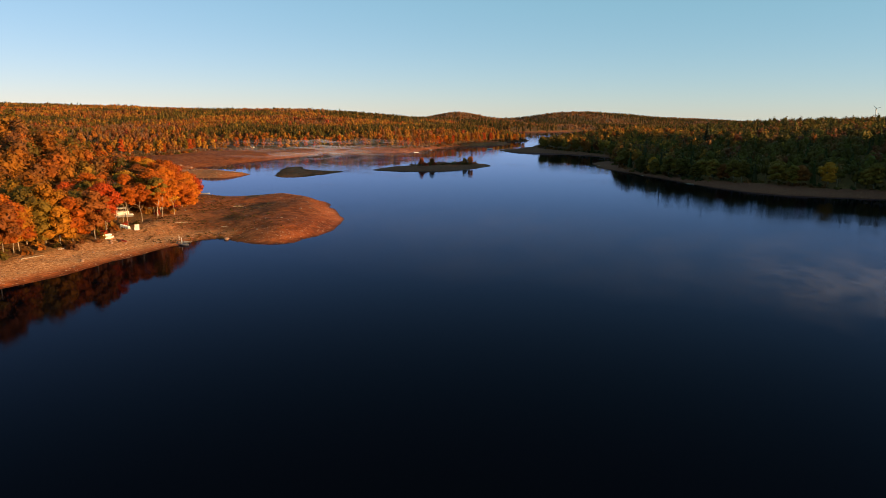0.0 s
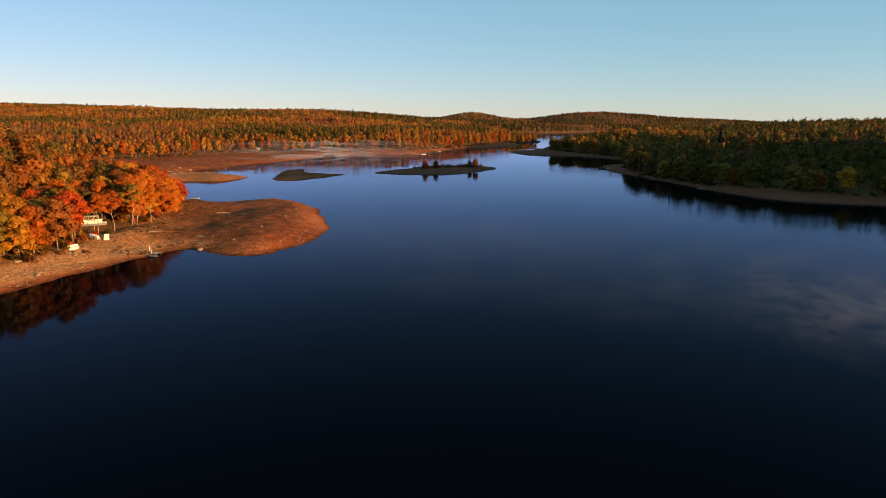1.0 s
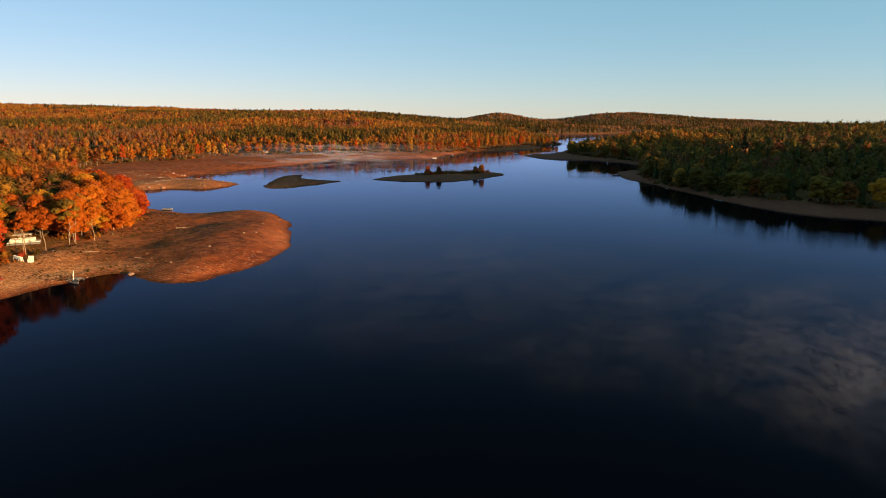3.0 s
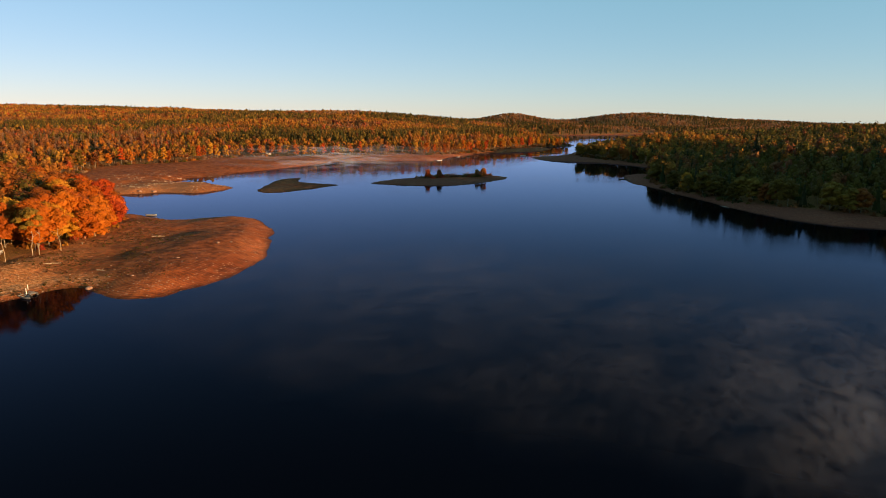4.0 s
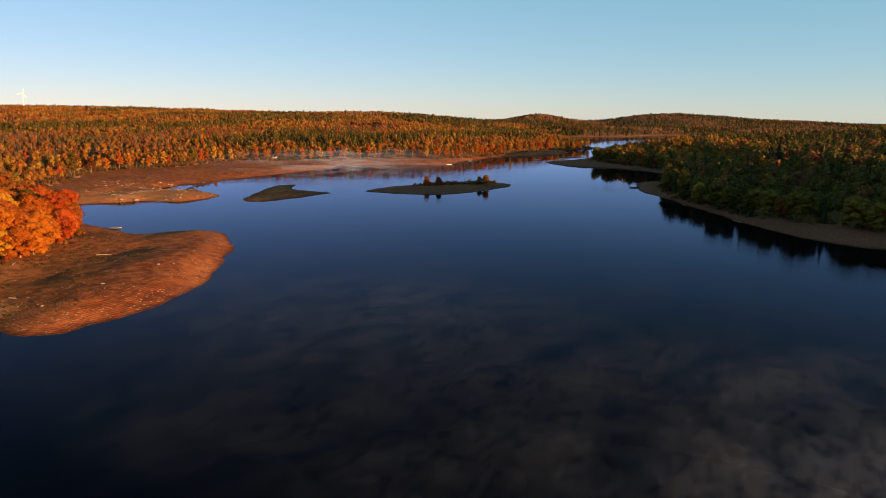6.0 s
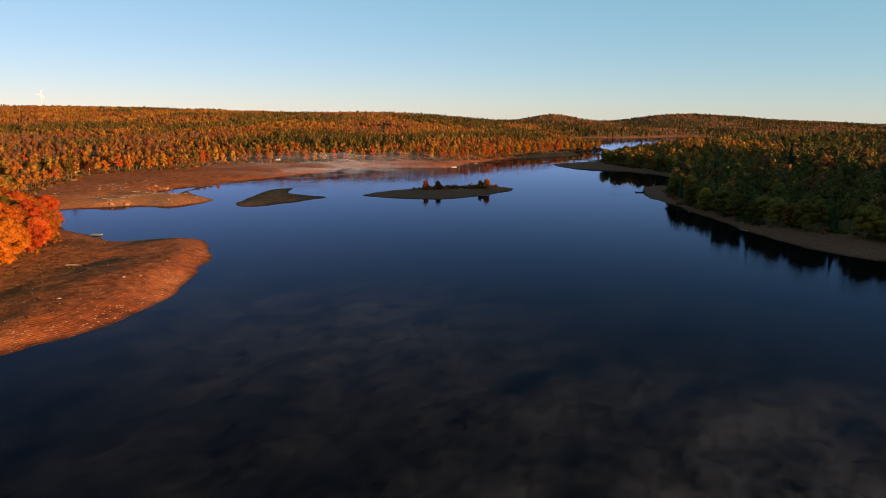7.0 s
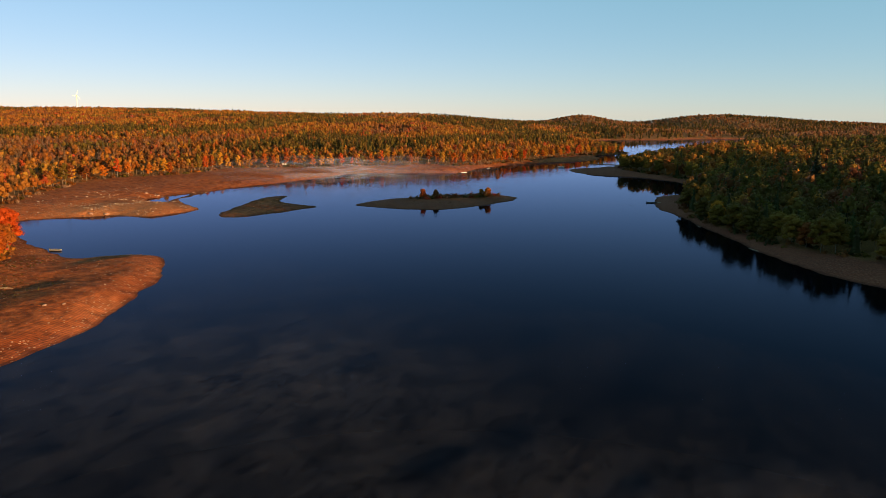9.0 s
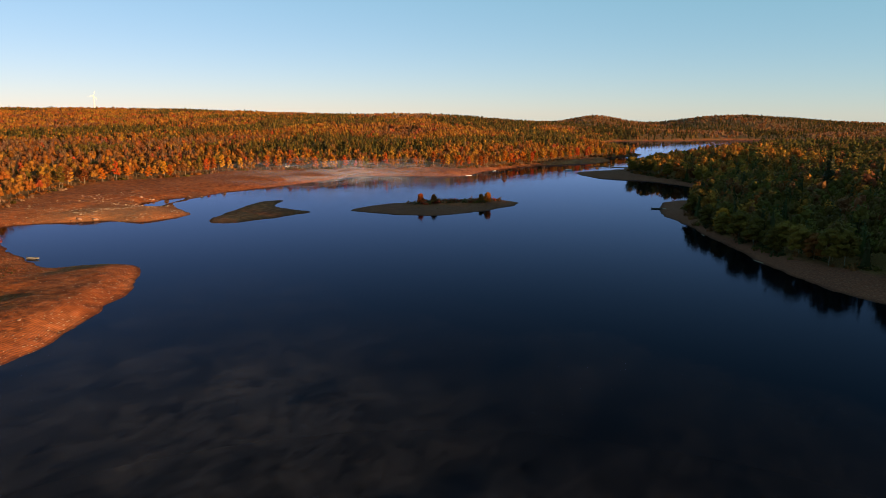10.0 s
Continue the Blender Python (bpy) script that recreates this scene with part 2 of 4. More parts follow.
def mist_material(name, dense, size, low):
    """Thin veil: clear but for faint wisps, fading out towards the sheet's edges."""
    m, n, l, b = material(name, 1.0)
    geo = n.new("ShaderNodeNewGeometry").outputs["Position"]
    at = n.new("ShaderNodeAttribute")
    at.attribute_name = "veil"
    wp = n.new("ShaderNodeMapping")
    wp.vector_type = "TEXTURE"
    wp.inputs["Rotation"].default_value = (0, 0, radians(-20))
    wp.inputs["Scale"].default_value = (0.8, 1.7, 0.8)
    l.new(geo, wp.inputs[0])
    wisps = n.new("ShaderNodeTexNoise")
    wisps.inputs["Scale"].default_value, wisps.inputs["Detail"].default_value = size, 8
    wisps.inputs["Roughness"].default_value, wisps.inputs["Distortion"].default_value = 0.62, 0.5
    l.new(wp.outputs[0], wisps.inputs["Vector"])
    body = n.new("ShaderNodeMapRange")
    body.inputs[1].default_value, body.inputs[2].default_value = low, 0.84
    tufts = noise_node(n, l, size * 0.28, 5, geo, 0.6)
    l.new(maths(n, l, "ADD", maths(n, l, "MULTIPLY", wisps.outputs["Fac"], 0.5), maths(n, l, "MULTIPLY", tufts, 0.5)), body.inputs[0])
    alpha = maths(n, l, "MULTIPLY", maths(n, l, "MULTIPLY", maths(n, l, "POWER", body.outputs[0], 1.25), at.outputs["Fac"]), dense)
    dif, tra, half, clear, mx = (n.new("ShaderNode" + k) for k in ("BsdfDiffuse", "BsdfTranslucent", "MixShader", "BsdfTransparent", "MixShader"))
    dif.inputs[0].default_value = tra.inputs[0].default_value = (0.56, 0.68, 1.0, 1)
    lean = n.new("ShaderNodeCombineXYZ")           # droplets scatter the low sun whatever way the sheet lies
    for i, v in enumerate((sun_dir.x * 0.6, sun_dir.y * 0.6, 0.8)):
        lean.inputs[i].default_value = v
    l.new(lean.outputs[0], dif.inputs["Normal"])
    l.new(lean.outputs[0], tra.inputs["Normal"])
    half.inputs[0].default_value = 0.3
    l.new(dif.outputs[0], half.inputs[1])
    l.new(tra.outputs[0], half.inputs[2])
    l.new(alpha, mx.inputs[0])
    l.new(clear.outputs[0], mx.inputs[1])
    l.new(half.outputs[0], mx.inputs[2])
    l.new(mx.outputs[0], n["Material Output"].inputs["Surface"])
    return m


SOIL, WATER, WOODS = soil_material(), water_material(), woods_material()
GREY_BARK = bark_material("grey_bark", (0.05, 0.04, 0.03), (0.2, 0.16, 0.12))
PALE_BARK = bark_material("pale_bark", (0.12, 0.085, 0.055), (0.3, 0.23, 0.165))
LEAVES = {
    "orange": leaf_material("orange_leaves", [(0.18, 0.037, 0.003), (0.31, 0.073, 0.005), (0.38, 0.115, 0.008)]),
    "gold": leaf_material("gold_leaves", [(0.2, 0.075, 0.006), (0.36, 0.15, 0.011), (0.46, 0.23, 0.02)]),
    "red": leaf_material("red_leaves", [(0.2, 0.024, 0.005), (0.34, 0.05, 0.007), (0.42, 0.085, 0.010)]),
    "rust": leaf_material("rust_leaves", [(0.08, 0.022, 0.006), (0.17, 0.052, 0.01), (0.25, 0.085, 0.015)]),
    "olive": leaf_material("olive_leaves", [(0.06, 0.04, 0.006), (0.125, 0.08, 0.011), (0.19, 0.115, 0.016)]),
    "needle": leaf_material("spruce_needles", [(0.014, 0.016, 0.006), (0.026, 0.028, 0.009), (0.045, 0.046, 0.013)], 0.12),
}
TINT = {"orange": (0.235, 0.082, 0.012), "gold": (0.27, 0.13, 0.02), "red": (0.31, 0.05, 0.02), "rust": (0.155, 0.062, 0.022),
        "olive": (0.092, 0.068, 0.013), "needle": (0.04, 0.045, 0.014), "bare": (0.19, 0.115, 0.072)}
WHITE = painted("white_paint", (0.66, 0.64, 0.6), 0.5, wear=0.2)
GREY_WOOD = painted("grey_timber", (0.3, 0.25, 0.2), 0.85, wear=0.45)
DARK = painted("dark_shade", (0.04, 0.035, 0.03), 0.8)
RED_HULL = painted("red_plastic", (0.5, 0.03, 0.02), 0.35)
ALU = painted("dull_aluminium", (0.28, 0.28, 0.29), 0.45, 0.6, 0.3)
STONE = painted("field_stone", (0.27, 0.15, 0.1), 0.85, wear=0.55, scale=1.2)
ROOF = painted("grey_shingle", (0.16, 0.15, 0.15), 0.9)

# ---- the plan: shores ----
near_shore = [(-700, -300), (-160, 40), (-105, 95), (-90, 129), (-84, 142), (-78, 160), (-73, 176), (-69, 186), (-61, 184), (-54, 179), (-47, 178), (-41, 183),
              (-35, 196), (-33, 212), (-36, 230), (-44, 255), (-55, 281), (-69, 296), (-81, 292), (-93, 281), (-105, 290), (-120, 298), (-140, 310)]
bay_shore = [(-165, 330), (-174, 341), (-161, 356), (-152, 360), (-138, 370), (-123, 365), (-119, 380), (-113, 395), (-131, 410), (-150, 424), (-151, 452),
             (-153, 482), (-142, 505), (-134, 525), (-120, 570), (-117, 592), (-107, 616), (-82, 621), (-46, 626), (-27, 637), (-24, 668), (-18, 700)]
far_shore = [(15, 760), (45, 795), (72, 806), (93, 873), (76, 907), (102, 951), (133, 985), (120, 1020), (85, 1110), (70, 1300), (100, 1460), (154, 1478), (224, 1505),
             (318, 1610), (388, 1601), (700, 1630), (4600, 1700), (4600, 4950), (-4600, 4950), (-4600, -1500)]
right_shore = [(4600, -1000), (900, -500), (440, -20), (330, 150), (260, 255), (196, 289), (165, 296), (148, 306), (136, 338), (127, 378), (119, 420), (114, 442),
               (108, 462), (113, 495), (112, 510), (136, 524), (144, 560), (146, 590), (125, 623), (106, 640), (90, 641), (70, 653), (56, 690), (62, 704),
               (78, 716), (101, 745), (108, 800), (125, 860), (210, 1000), (330, 1120), (620, 1200), (4600, 1350)]
south_shore = [(-4600, -900), (-900, -600), (900, -700), (4600, -1100), (4600, -4900), (-4600, -4900)]
bar_shore = [(-99, 384), (-105, 420), (-108, 440), (-105, 455), (-96, 460), (-95, 444), (-90, 432), (-77, 425), (-60, 420), (-69, 404), (-77, 384), (-84, 375), (-93, 375)]
island_shore = [(-47, 429), (-43, 446), (-36, 461), (-21, 471), (-5, 486), (14, 496), (27, 491), (37, 483), (29, 461), (18, 443), (6, 427), (-4, 421), (-22, 422), (-37, 424)]
spit_shore = [(48, 774), (71, 765), (104, 758), (120, 768), (104, 775), (76, 781)]
wood_near = [(-700, -250), (-170, 50), (-118, 105), (-99, 146), (-93, 158), (-90, 174), (-91, 192), (-91, 208), (-90, 228), (-94, 248), (-102, 266), (-112, 282), (-136, 300),
             (-168, 326), (-190, 345), (-206, 372), (-223, 409), (-237, 443), (-248, 473), (-245, 497), (-225, 516), (-213, 546), (-215, 590), (-198, 605)]
wood_far = [(-169, 620), (-136, 637), (-94, 662), (-77, 674), (-60, 684), (-47, 680), (-23, 714), (15, 782), (51, 848), (72, 906), (86, 928), (101, 940), (122, 965),
            (112, 1005), (75, 1105), (66, 1305), (96, 1466), (152, 1483), (222, 1511), (318, 1618), (388, 1609), (700, 1637), (4500, 1708), (4500, 4900), (-4500, 4900), (-4500, -1400)]
wood_right = [(4500, -950), (920, -480), (455, -10), (345, 165), (272, 272), (212, 303), (183, 309), (155, 336), (141, 354), (130, 388), (123, 420), (122, 450), (126, 476),
              (131, 514), (142, 540), (153, 586), (137, 630), (117, 654), (101, 686), (105, 716), (112, 760), (120, 810), (138, 860), (220, 990), (335, 1105), (620, 1185), (4500, 1330)]
LAND = [(rounded(near_shore + bay_shore + far_shore), 3.4, 15.0), (rounded(right_shore), 2.9, 12.0), (rounded(south_shore), 4.0, 15.0),
        (rounded(bar_shore), 0.75, 9.0), (rounded(island_shore), 2.0, 11.0), (rounded(spit_shore), 0.3, 4.0)]
WOOD = [rounded(wood_near + wood_far), rounded(wood_right)]
# hills and hollows: x, y, spread along x and y, height
# unseen hills at (500, 130) and (520, 300) added to shade bar and island
HILLS = [(-1200, 1650, 700, 650, 47), (-330, 1800, 180, 400, 15), (50, 2450, 75, 200, 28), (430, 2450, 110, 200, 24), (610, 2450, 110, 200, 19), (900, 2600, 250, 300, 15),
         (300, 2700, 700, 300, 10), (300, 450, 110, 130, 9), (330, 950, 180, 220, 9), (110, 880, 60, 80, 6), (-170, 245, 52, 65, 19), (-60, 760, 80, 70, 4),
         (700, 300, 300, 300, 3), (-900, 150, 500, 300, 22), (500, 130, 110, 115, 66), (520, 300, 100, 100, 9), (540, 680, 130, 170, 19)]
MOUNDS = [(-46, 230, 10, 36, 1.2), (-58, 275, 13, 12, 0.5), (-77, 235, 8, 42, -1.2), (-97, 205, 9, 22, 0.4), (-147, 365, 8, 4, 1.5), (-170, 433, 13, 4, 1.6), (-122, 380, 6, 9, 0.7), (-159, 432, 11, 14, -3.6), (-84, 194, 5, 6, 1.5), (-172, 384, 5, 9, -1.2)]


def wooded(x, y):
    return np.maximum(signed(WOOD[0], x, y), signed(WOOD[1], x, y))


def height(x, y):
    rag = 1.3 * value_noise(x, y, 9, 3) + 0.7 * value_noise(x, y, 3.5, 4)
    h = np.full(len(x), -9.0)
    deep = wooded(x, y)
    for poly, top, run in LAND:
        s = signed(poly, x, y) + rag * np.clip(run / 12, 0.3, 1)
        inland = top * (1 - np.exp(-np.maximum(s, 0) / run))
        up = np.zeros(len(x))
        if top > 2.5:
            for hx, hy, sx, sy, amp in HILLS:
                up += amp * np.exp(-0.5 * (((x - hx) / sx) ** 2 + ((y - hy) / sy) ** 2))
            up *= smoothstep(deep, 0, 85)
            up += smoothstep(deep, 20, 250) * (3.2 * value_noise(x, y, 190, 7) + 1.6 * value_noise(x, y, 60, 8))
            for hx, hy, sx, sy, amp in MOUNDS:
                up += smoothstep(s, 0, 9) * amp * np.exp(-0.5 * (((x - hx) / sx) ** 2 + ((y - hy) / sy) ** 2))
            up += smoothstep(s, 2, 12) * (0.3 * value_noise(x, y, 7, 11) + 0.12 * value_noise(x, y, 3.2, 14) + 0.3 * value_noise(x, y, 17, 12)) * (1 - smoothstep(deep, 0, 30))
        else:
            up += smoothstep(s, 1, 6) * 0.12 * value_noise(x, y, 5, 13)
        h = np.maximum(h, np.where(s > 0, inland + up, np.maximum(s * 0.16, -9.0)))
    return h


def ground_z(x, y):
    return float(height(np.array([float(x)]), np.array([float(y)]))[0])


def spread(a, b, step, low, high, grow):
    line = list(np.arange(a, b + 0.1, step))
    d = step
    while line[0] > low:
        d *= grow
        line.insert(0, line[0] - d)
    d = step
    while line[-1] < high:
        d *= grow
        line.append(line[-1] + d)
    return np.array(line)


gx, gy = spread(-190, 170, 2.0, -4900, 4900, 1.065), spread(125, 500, 2.0, -4900, 4900, 1.027)
mx_, my_ = np.meshgrid(gx, gy)
px, py = mx_.ravel(), my_.ravel()
pz = height(px, py)
ids = np.arange(len(px)).reshape(len(gy), len(gx))
quads = np.stack([ids[:-1, :-1], ids[:-1, 1:], ids[1:, 1:], ids[1:, :-1]], -1).reshape(-1, 4)
ground_mesh = arrays_mesh("ground", np.stack([px, py, pz], 1), quads, True)
inside = wooded(px, py)
a = ground_mesh.attributes.new("wood", "FLOAT", "POINT")
a.data.foreach_set("value", smoothstep(inside + 1.5 * value_noise(px, py, 5, 21), -1.5, 2.5).astype(np.float32))
weedy = np.exp(-0.5 * (((px + 72 + 0.35 * (py - 190)) / 13) ** 2 + ((py - 205) / 45) ** 2)) + 0.2 * np.exp(-0.5 * (((px + 3) / 26) ** 2 + ((py - 458) / 18) ** 2)) \
    + 0.12 * np.exp(-0.5 * (((px + 98) / 9) ** 2 + ((py - 435) / 22) ** 2)) + smoothstep(inside, -14, 0) * 0.6 * (px < 60) + 0.5 * np.exp(-0.5 * (((px + 150) / 30) ** 2 + ((py - 400) / 40) ** 2))
a = ground_mesh.attributes.new("weed", "FLOAT", "POINT")
a.data.foreach_set("value", np.clip(weedy, 0, 1).astype(np.float32))
a = ground_mesh.attributes.new("mud", "FLOAT", "POINT")
mud = smoothstep(signed(LAND[0][0], px, py), 3, 12) * np.exp(-0.5 * (((px + 62) / 22) ** 4 + ((py - 232) / 52) ** 4)) + 0.8 * np.exp(-0.5 * (((px + 190) / 60) ** 4 + ((py - 470) / 90) ** 4)) + np.exp(-0.5 * (((px - 1) / 18) ** 4 + ((py - 459 - 0.6 * px) / 8) ** 4))
a.data.foreach_set("value", np.clip(mud, 0, 1).astype(np.float32))
near_in = signed(LAND[0][0], px, py)
a = ground_mesh.attributes.new("gravel", "FLOAT", "POINT")
# second term paints the sunlit bank at (-84, 202) paler; the others are gravel
pale = smoothstep(near_in, 1, 6) * (1 - smoothstep(py, 182, 200)) * (px < -60) * (py > 60) + 0.8 * np.exp(-0.5 * (((px + 84) / 6) ** 2 + ((py - 202) / 14) ** 2)) \
    + 0.6 * np.exp(-0.5 * (((px + 146) / 20) ** 2 + ((py - 378) / 18) ** 2))
a.data.foreach_set("value", np.clip(pale, 0, 1).astype(np.float32))
# eastern shore and island, where shade is put into the shingle colour
a = ground_mesh.attributes.new("shade_shingle", "FLOAT", "POINT")
a.data.foreach_set("value", np.clip(smoothstep(px, 40, 70) * (1 - smoothstep(py, 790, 830)) + np.exp(-0.5 * (((px + 5) / 50) ** 4 + ((py - 458) / 50) ** 4)), 0, 1).astype(np.float32))
ground_mesh.materials.append(SOIL)
tagged(new("ground", ground_mesh), "bare red lake bed and stony shore rising to leaf-strewn woodland", "ground", kind="structure")

bm = bmesh.new()
bmesh.ops.create_grid(bm, x_segments=2, y_segments=2, size=4900)
water = part("water", bm, WATER, None)
tagged(water, "still dark blue lake water with faint ripples", "lake", kind="structure")


# ---- trees ----
rng = np.random.default_rng(5)


def leaf_quads(centres, normals, size, r, loose=0.4):
    """Small leaf clumps, one three-sided face each."""
    n = len(centres)
    nrm = normals + r.normal(0, loose, (n, 3))
    nrm /= np.linalg.norm(nrm, axis=1, keepdims=True) + 1e-9
    side = np.cross(nrm, r.normal(0, 1, (n, 3)))
    side /= np.linalg.norm(side, axis=1, keepdims=True) + 1e-9
    up = np.cross(nrm, side)
    s = (size * r.uniform(0.6, 1.35, n))[:, None]
    s = s * 1.3
    v = np.stack([centres - side * s - up * s * 0.4, centres + side * s * 0.9 - up * s * 0.5, centres + up * s], 1)
    return v.reshape(-1, 3)


GOLD = (1 + 5 ** 0.5) / 2
ICO = np.array([(-1, GOLD, 0), (1, GOLD, 0), (-1, -GOLD, 0), (1, -GOLD, 0), (0, -1, GOLD), (0, 1, GOLD), (0, -1, -GOLD), (0, 1, -GOLD), (GOLD, 0, -1), (GOLD, 0, 1), (-GOLD, 0, -1), (-GOLD, 0, 1)], float) / 1.902
ICO_FACES = np.array([(0, 11, 5), (0, 5, 1), (0, 1, 7), (0, 7, 10), (0, 10, 11), (1, 5, 9), (5, 11, 4), (11, 10, 2), (10, 7, 6), (7, 1, 8),
                      (3, 9, 4), (3, 4, 2), (3, 2, 6), (3, 6, 8), (3, 8, 9), (4, 9, 5), (2, 4, 11), (6, 2, 10), (8, 6, 7), (9, 8, 1)])


def clump(r, centre, size, rough=0.22):
    """A closed uneven lump of foliage, its underside left open."""
    v = ICO * r.uniform(1 - rough, 1 + rough, (12, 1)) @ np.array(Matrix.Rotation(r.uniform(0, 6.3), 3, "Z")) * size + centre
    f = [t for t in ICO_FACES if ICO[t, 2].mean() > -0.6]
    return v[np.array(f)].reshape(-1, 3)


def broad_crown(r, tall, wide, base, lumps, per, size, loose=0.36, core=0.8):
    """Leaf clumps in uneven lumps about the limbs."""
    vs = []
    for k in range(lumps):
        f = (k + 0.5) / lumps
        z = base + (tall - base) * (0.12 + 0.8 * f)
        reach = wide * math.sqrt(max(0.05, 1 - (abs(f - 0.38) / 0.66) ** 2)) * 0.78
        ang = k * 2.4 + r.uniform(-0.5, 0.5)
        rr = reach * r.uniform(0.35, 1.0) if f < 0.9 else 0.1
        c = np.array([math.cos(ang) * rr, math.sin(ang) * rr, z])
        size_l = np.array([1, 1, 0.72]) * wide * r.uniform(0.26, 0.46)
        if core:
            vs.append(clump(r, c, size_l * core))
        if per:
            d = r.normal(0, 1, (per, 3))
            d /= np.linalg.norm(d, axis=1, keepdims=True)
            d[:, 2] = np.where(d[:, 2] < -0.45, -d[:, 2] * 0.6, d[:, 2])
            vs.append(leaf_quads(c + d * size_l * r.uniform(0.76, 1.1, (per, 1)), d + np.array([0, 0, 0.25]), size, r, loose))
    return np.concatenate(vs)


def far_crown(r, tall, wide, base, lumps, leaves, size):
    """A tree some way off: closed lumps that overlap into one crown, with loose leaf clumps about them."""
    vs = []
    h = tall - base
    for k in range(lumps):
        a = k * 2.4 + r.uniform(-0.6, 0.6)
        top = k == lumps - 1
        rr = wide * (0.12 if top else r.uniform(0.3, 0.5))
        c = np.array([math.cos(a) * rr, math.sin(a) * rr, base + h * (0.72 if top else r.uniform(0.3, 0.55))])
        s = np.array([wide * 0.62, wide * 0.62, h * 0.34]) * r.uniform(0.8, 1.15)
        vs.append(clump(r, c, s * (0.62 if lumps > 2 else 0.95), 0.2))
        n = leaves // lumps
        d = r.normal(0, 1, (n, 3))
        d /= np.linalg.norm(d, axis=1, keepdims=True)
        d[:, 2] = np.where(d[:, 2] < -0.3, -d[:, 2], d[:, 2])
        vs.append(leaf_quads(c + d * s * r.uniform(0.72, 1.12, (n, 1)), d + np.array([0, 0, 0.2]), size, r, 0.3))
    return np.concatenate(vs)


def grove(r, sides, leaves, size, crowns=3):
    """Three slender trees standing together, far off."""
    vs = []
    for k in range(crowns):
        a = k * 2.1 + r.uniform(-0.5, 0.5)
        tall, wide = r.uniform(8.5, 12.0), r.uniform(1.9, 2.7)
        at = np.array([math.cos(a) * 2.7, math.sin(a) * 2.7, 0.0])
        w = np.arange(sides) * 2 * np.pi / sides + r.uniform(0, 6)
        ring = np.stack([np.cos(w), np.sin(w), np.zeros(sides)], 1)
        hi = ring * wide * r.uniform(0.7, 1.2, (sides, 1)) + np.array([0, 0, tall * 0.74]) + r.normal(0, 0.4, (sides, 3))
        lo = ring * wide * 0.9 + np.array([0, 0, 2.5])
        tip = np.array([0, 0, tall])
        for j in range(sides):
            m = (j + 1) % sides
            vs += [at + np.stack([hi[j], hi[m], tip]), at + np.stack([lo[j], lo[m], hi[m]]), at + np.stack([lo[j], hi[m], hi[j]])]
        d = r.normal(0, 1, (leaves, 3))
        d /= np.linalg.norm(d, axis=1, keepdims=True)
        d[:, 2] = np.abs(d[:, 2])
        if leaves:
            vs.append(leaf_quads(at + np.array([0, 0, tall * 0.55]) + d * np.array([wide, wide, tall * 0.42]), d, size, r, 0.3))
    return np.concatenate(vs)


def spruce_crown(r, tall, wide, base, whorls, per, size):
    vs = []
    for k in range(whorls):
        f = k / (whorls - 1)
        z = base + (tall - base) * f
        reach = wide * (1 - f) ** 0.85 * r.uniform(0.75, 1.12) + 0.1
        n = max(4, int(per * (1.1 - 0.8 * f)))
        ang = r.uniform(0, 2 * np.pi, n)
        rr = reach * np.sqrt(r.uniform(0.08, 1, n))
        c = np.stack([np.cos(ang) * rr, np.sin(ang) * rr, z - 0.33 * rr + r.normal(0, 0.15, n)], 1)
        vs.append(leaf_quads(c, np.stack([np.cos(ang) * 0.8, np.sin(ang) * 0.8, np.full(n, 0.7)], 1), size, r))
    ring = np.linspace(0, 2 * np.pi, 7)
    for k in range(6):                                # the dense inside of the cone
        p, q = (np.array([math.cos(w) * wide * 0.62, math.sin(w) * wide * 0.62, base]) for w in (ring[k], ring[k + 1]))
        vs.append(np.stack([p, q, np.array([0, 0, tall * 0.97])]))
    return np.concatenate(vs)


def crown_mesh(name, verts):
    return arrays_mesh(name, verts, np.arange(len(verts)).reshape(-1, 3))


def trunk_mesh(r, tall, base, wide, thick, limbs):
    bm = bmesh.new()
    bend = [Vector((0, 0, -0.8))]
    for k in range(1, 5):
        bend.append(Vector((r.normal(0, 0.13) * k, r.normal(0, 0.13) * k, tall * 0.82 * k / 4)))
    for k in range(4):
        tube(bm, bend[k], bend[k + 1], thick * (1 - k / 4.6), thick * (1 - (k + 1) / 4.6), 8)
    for k in range(limbs):
        f = 0.3 + 0.6 * k / limbs
        j = min(3, int(f * 4))
        at = bend[j].lerp(bend[j + 1], f * 4 - j)
        ang = k * 2.4
        end = at + Vector((math.cos(ang) * wide * 0.62, math.sin(ang) * wide * 0.62, (tall - base) * 0.2))
        tube(bm, at, end, thick * 0.42, thick * 0.12, 5)
    mesh = bpy.data.meshes.new("trunk")
    bm.to_mesh(mesh)
    bm.free()
    return mesh


SHAPES = {}
r = np.random.default_rng(47)
SHAPES["broad", 7] = (trunk_mesh(r, 12.5, 6.8, 3.0, 0.13, 6), broad_crown(r, 12.5, 3.3, 6.6, 14, 150, 0.21), 12.5)
for i in range(4):
    r = np.random.default_rng(40 + i)
    tall, wide, base = [(12.5, 5.1, 1.9), (11.0, 4.7, 1.2), (13.0, 4.9, 2.4), (8.5, 4.2, 0.3)][i]
    SHAPES["broad", i] = (trunk_mesh(r, tall, base, wide, 0.15, 7), broad_crown(r, tall, wide, base, 24, 95, 0.24), tall)
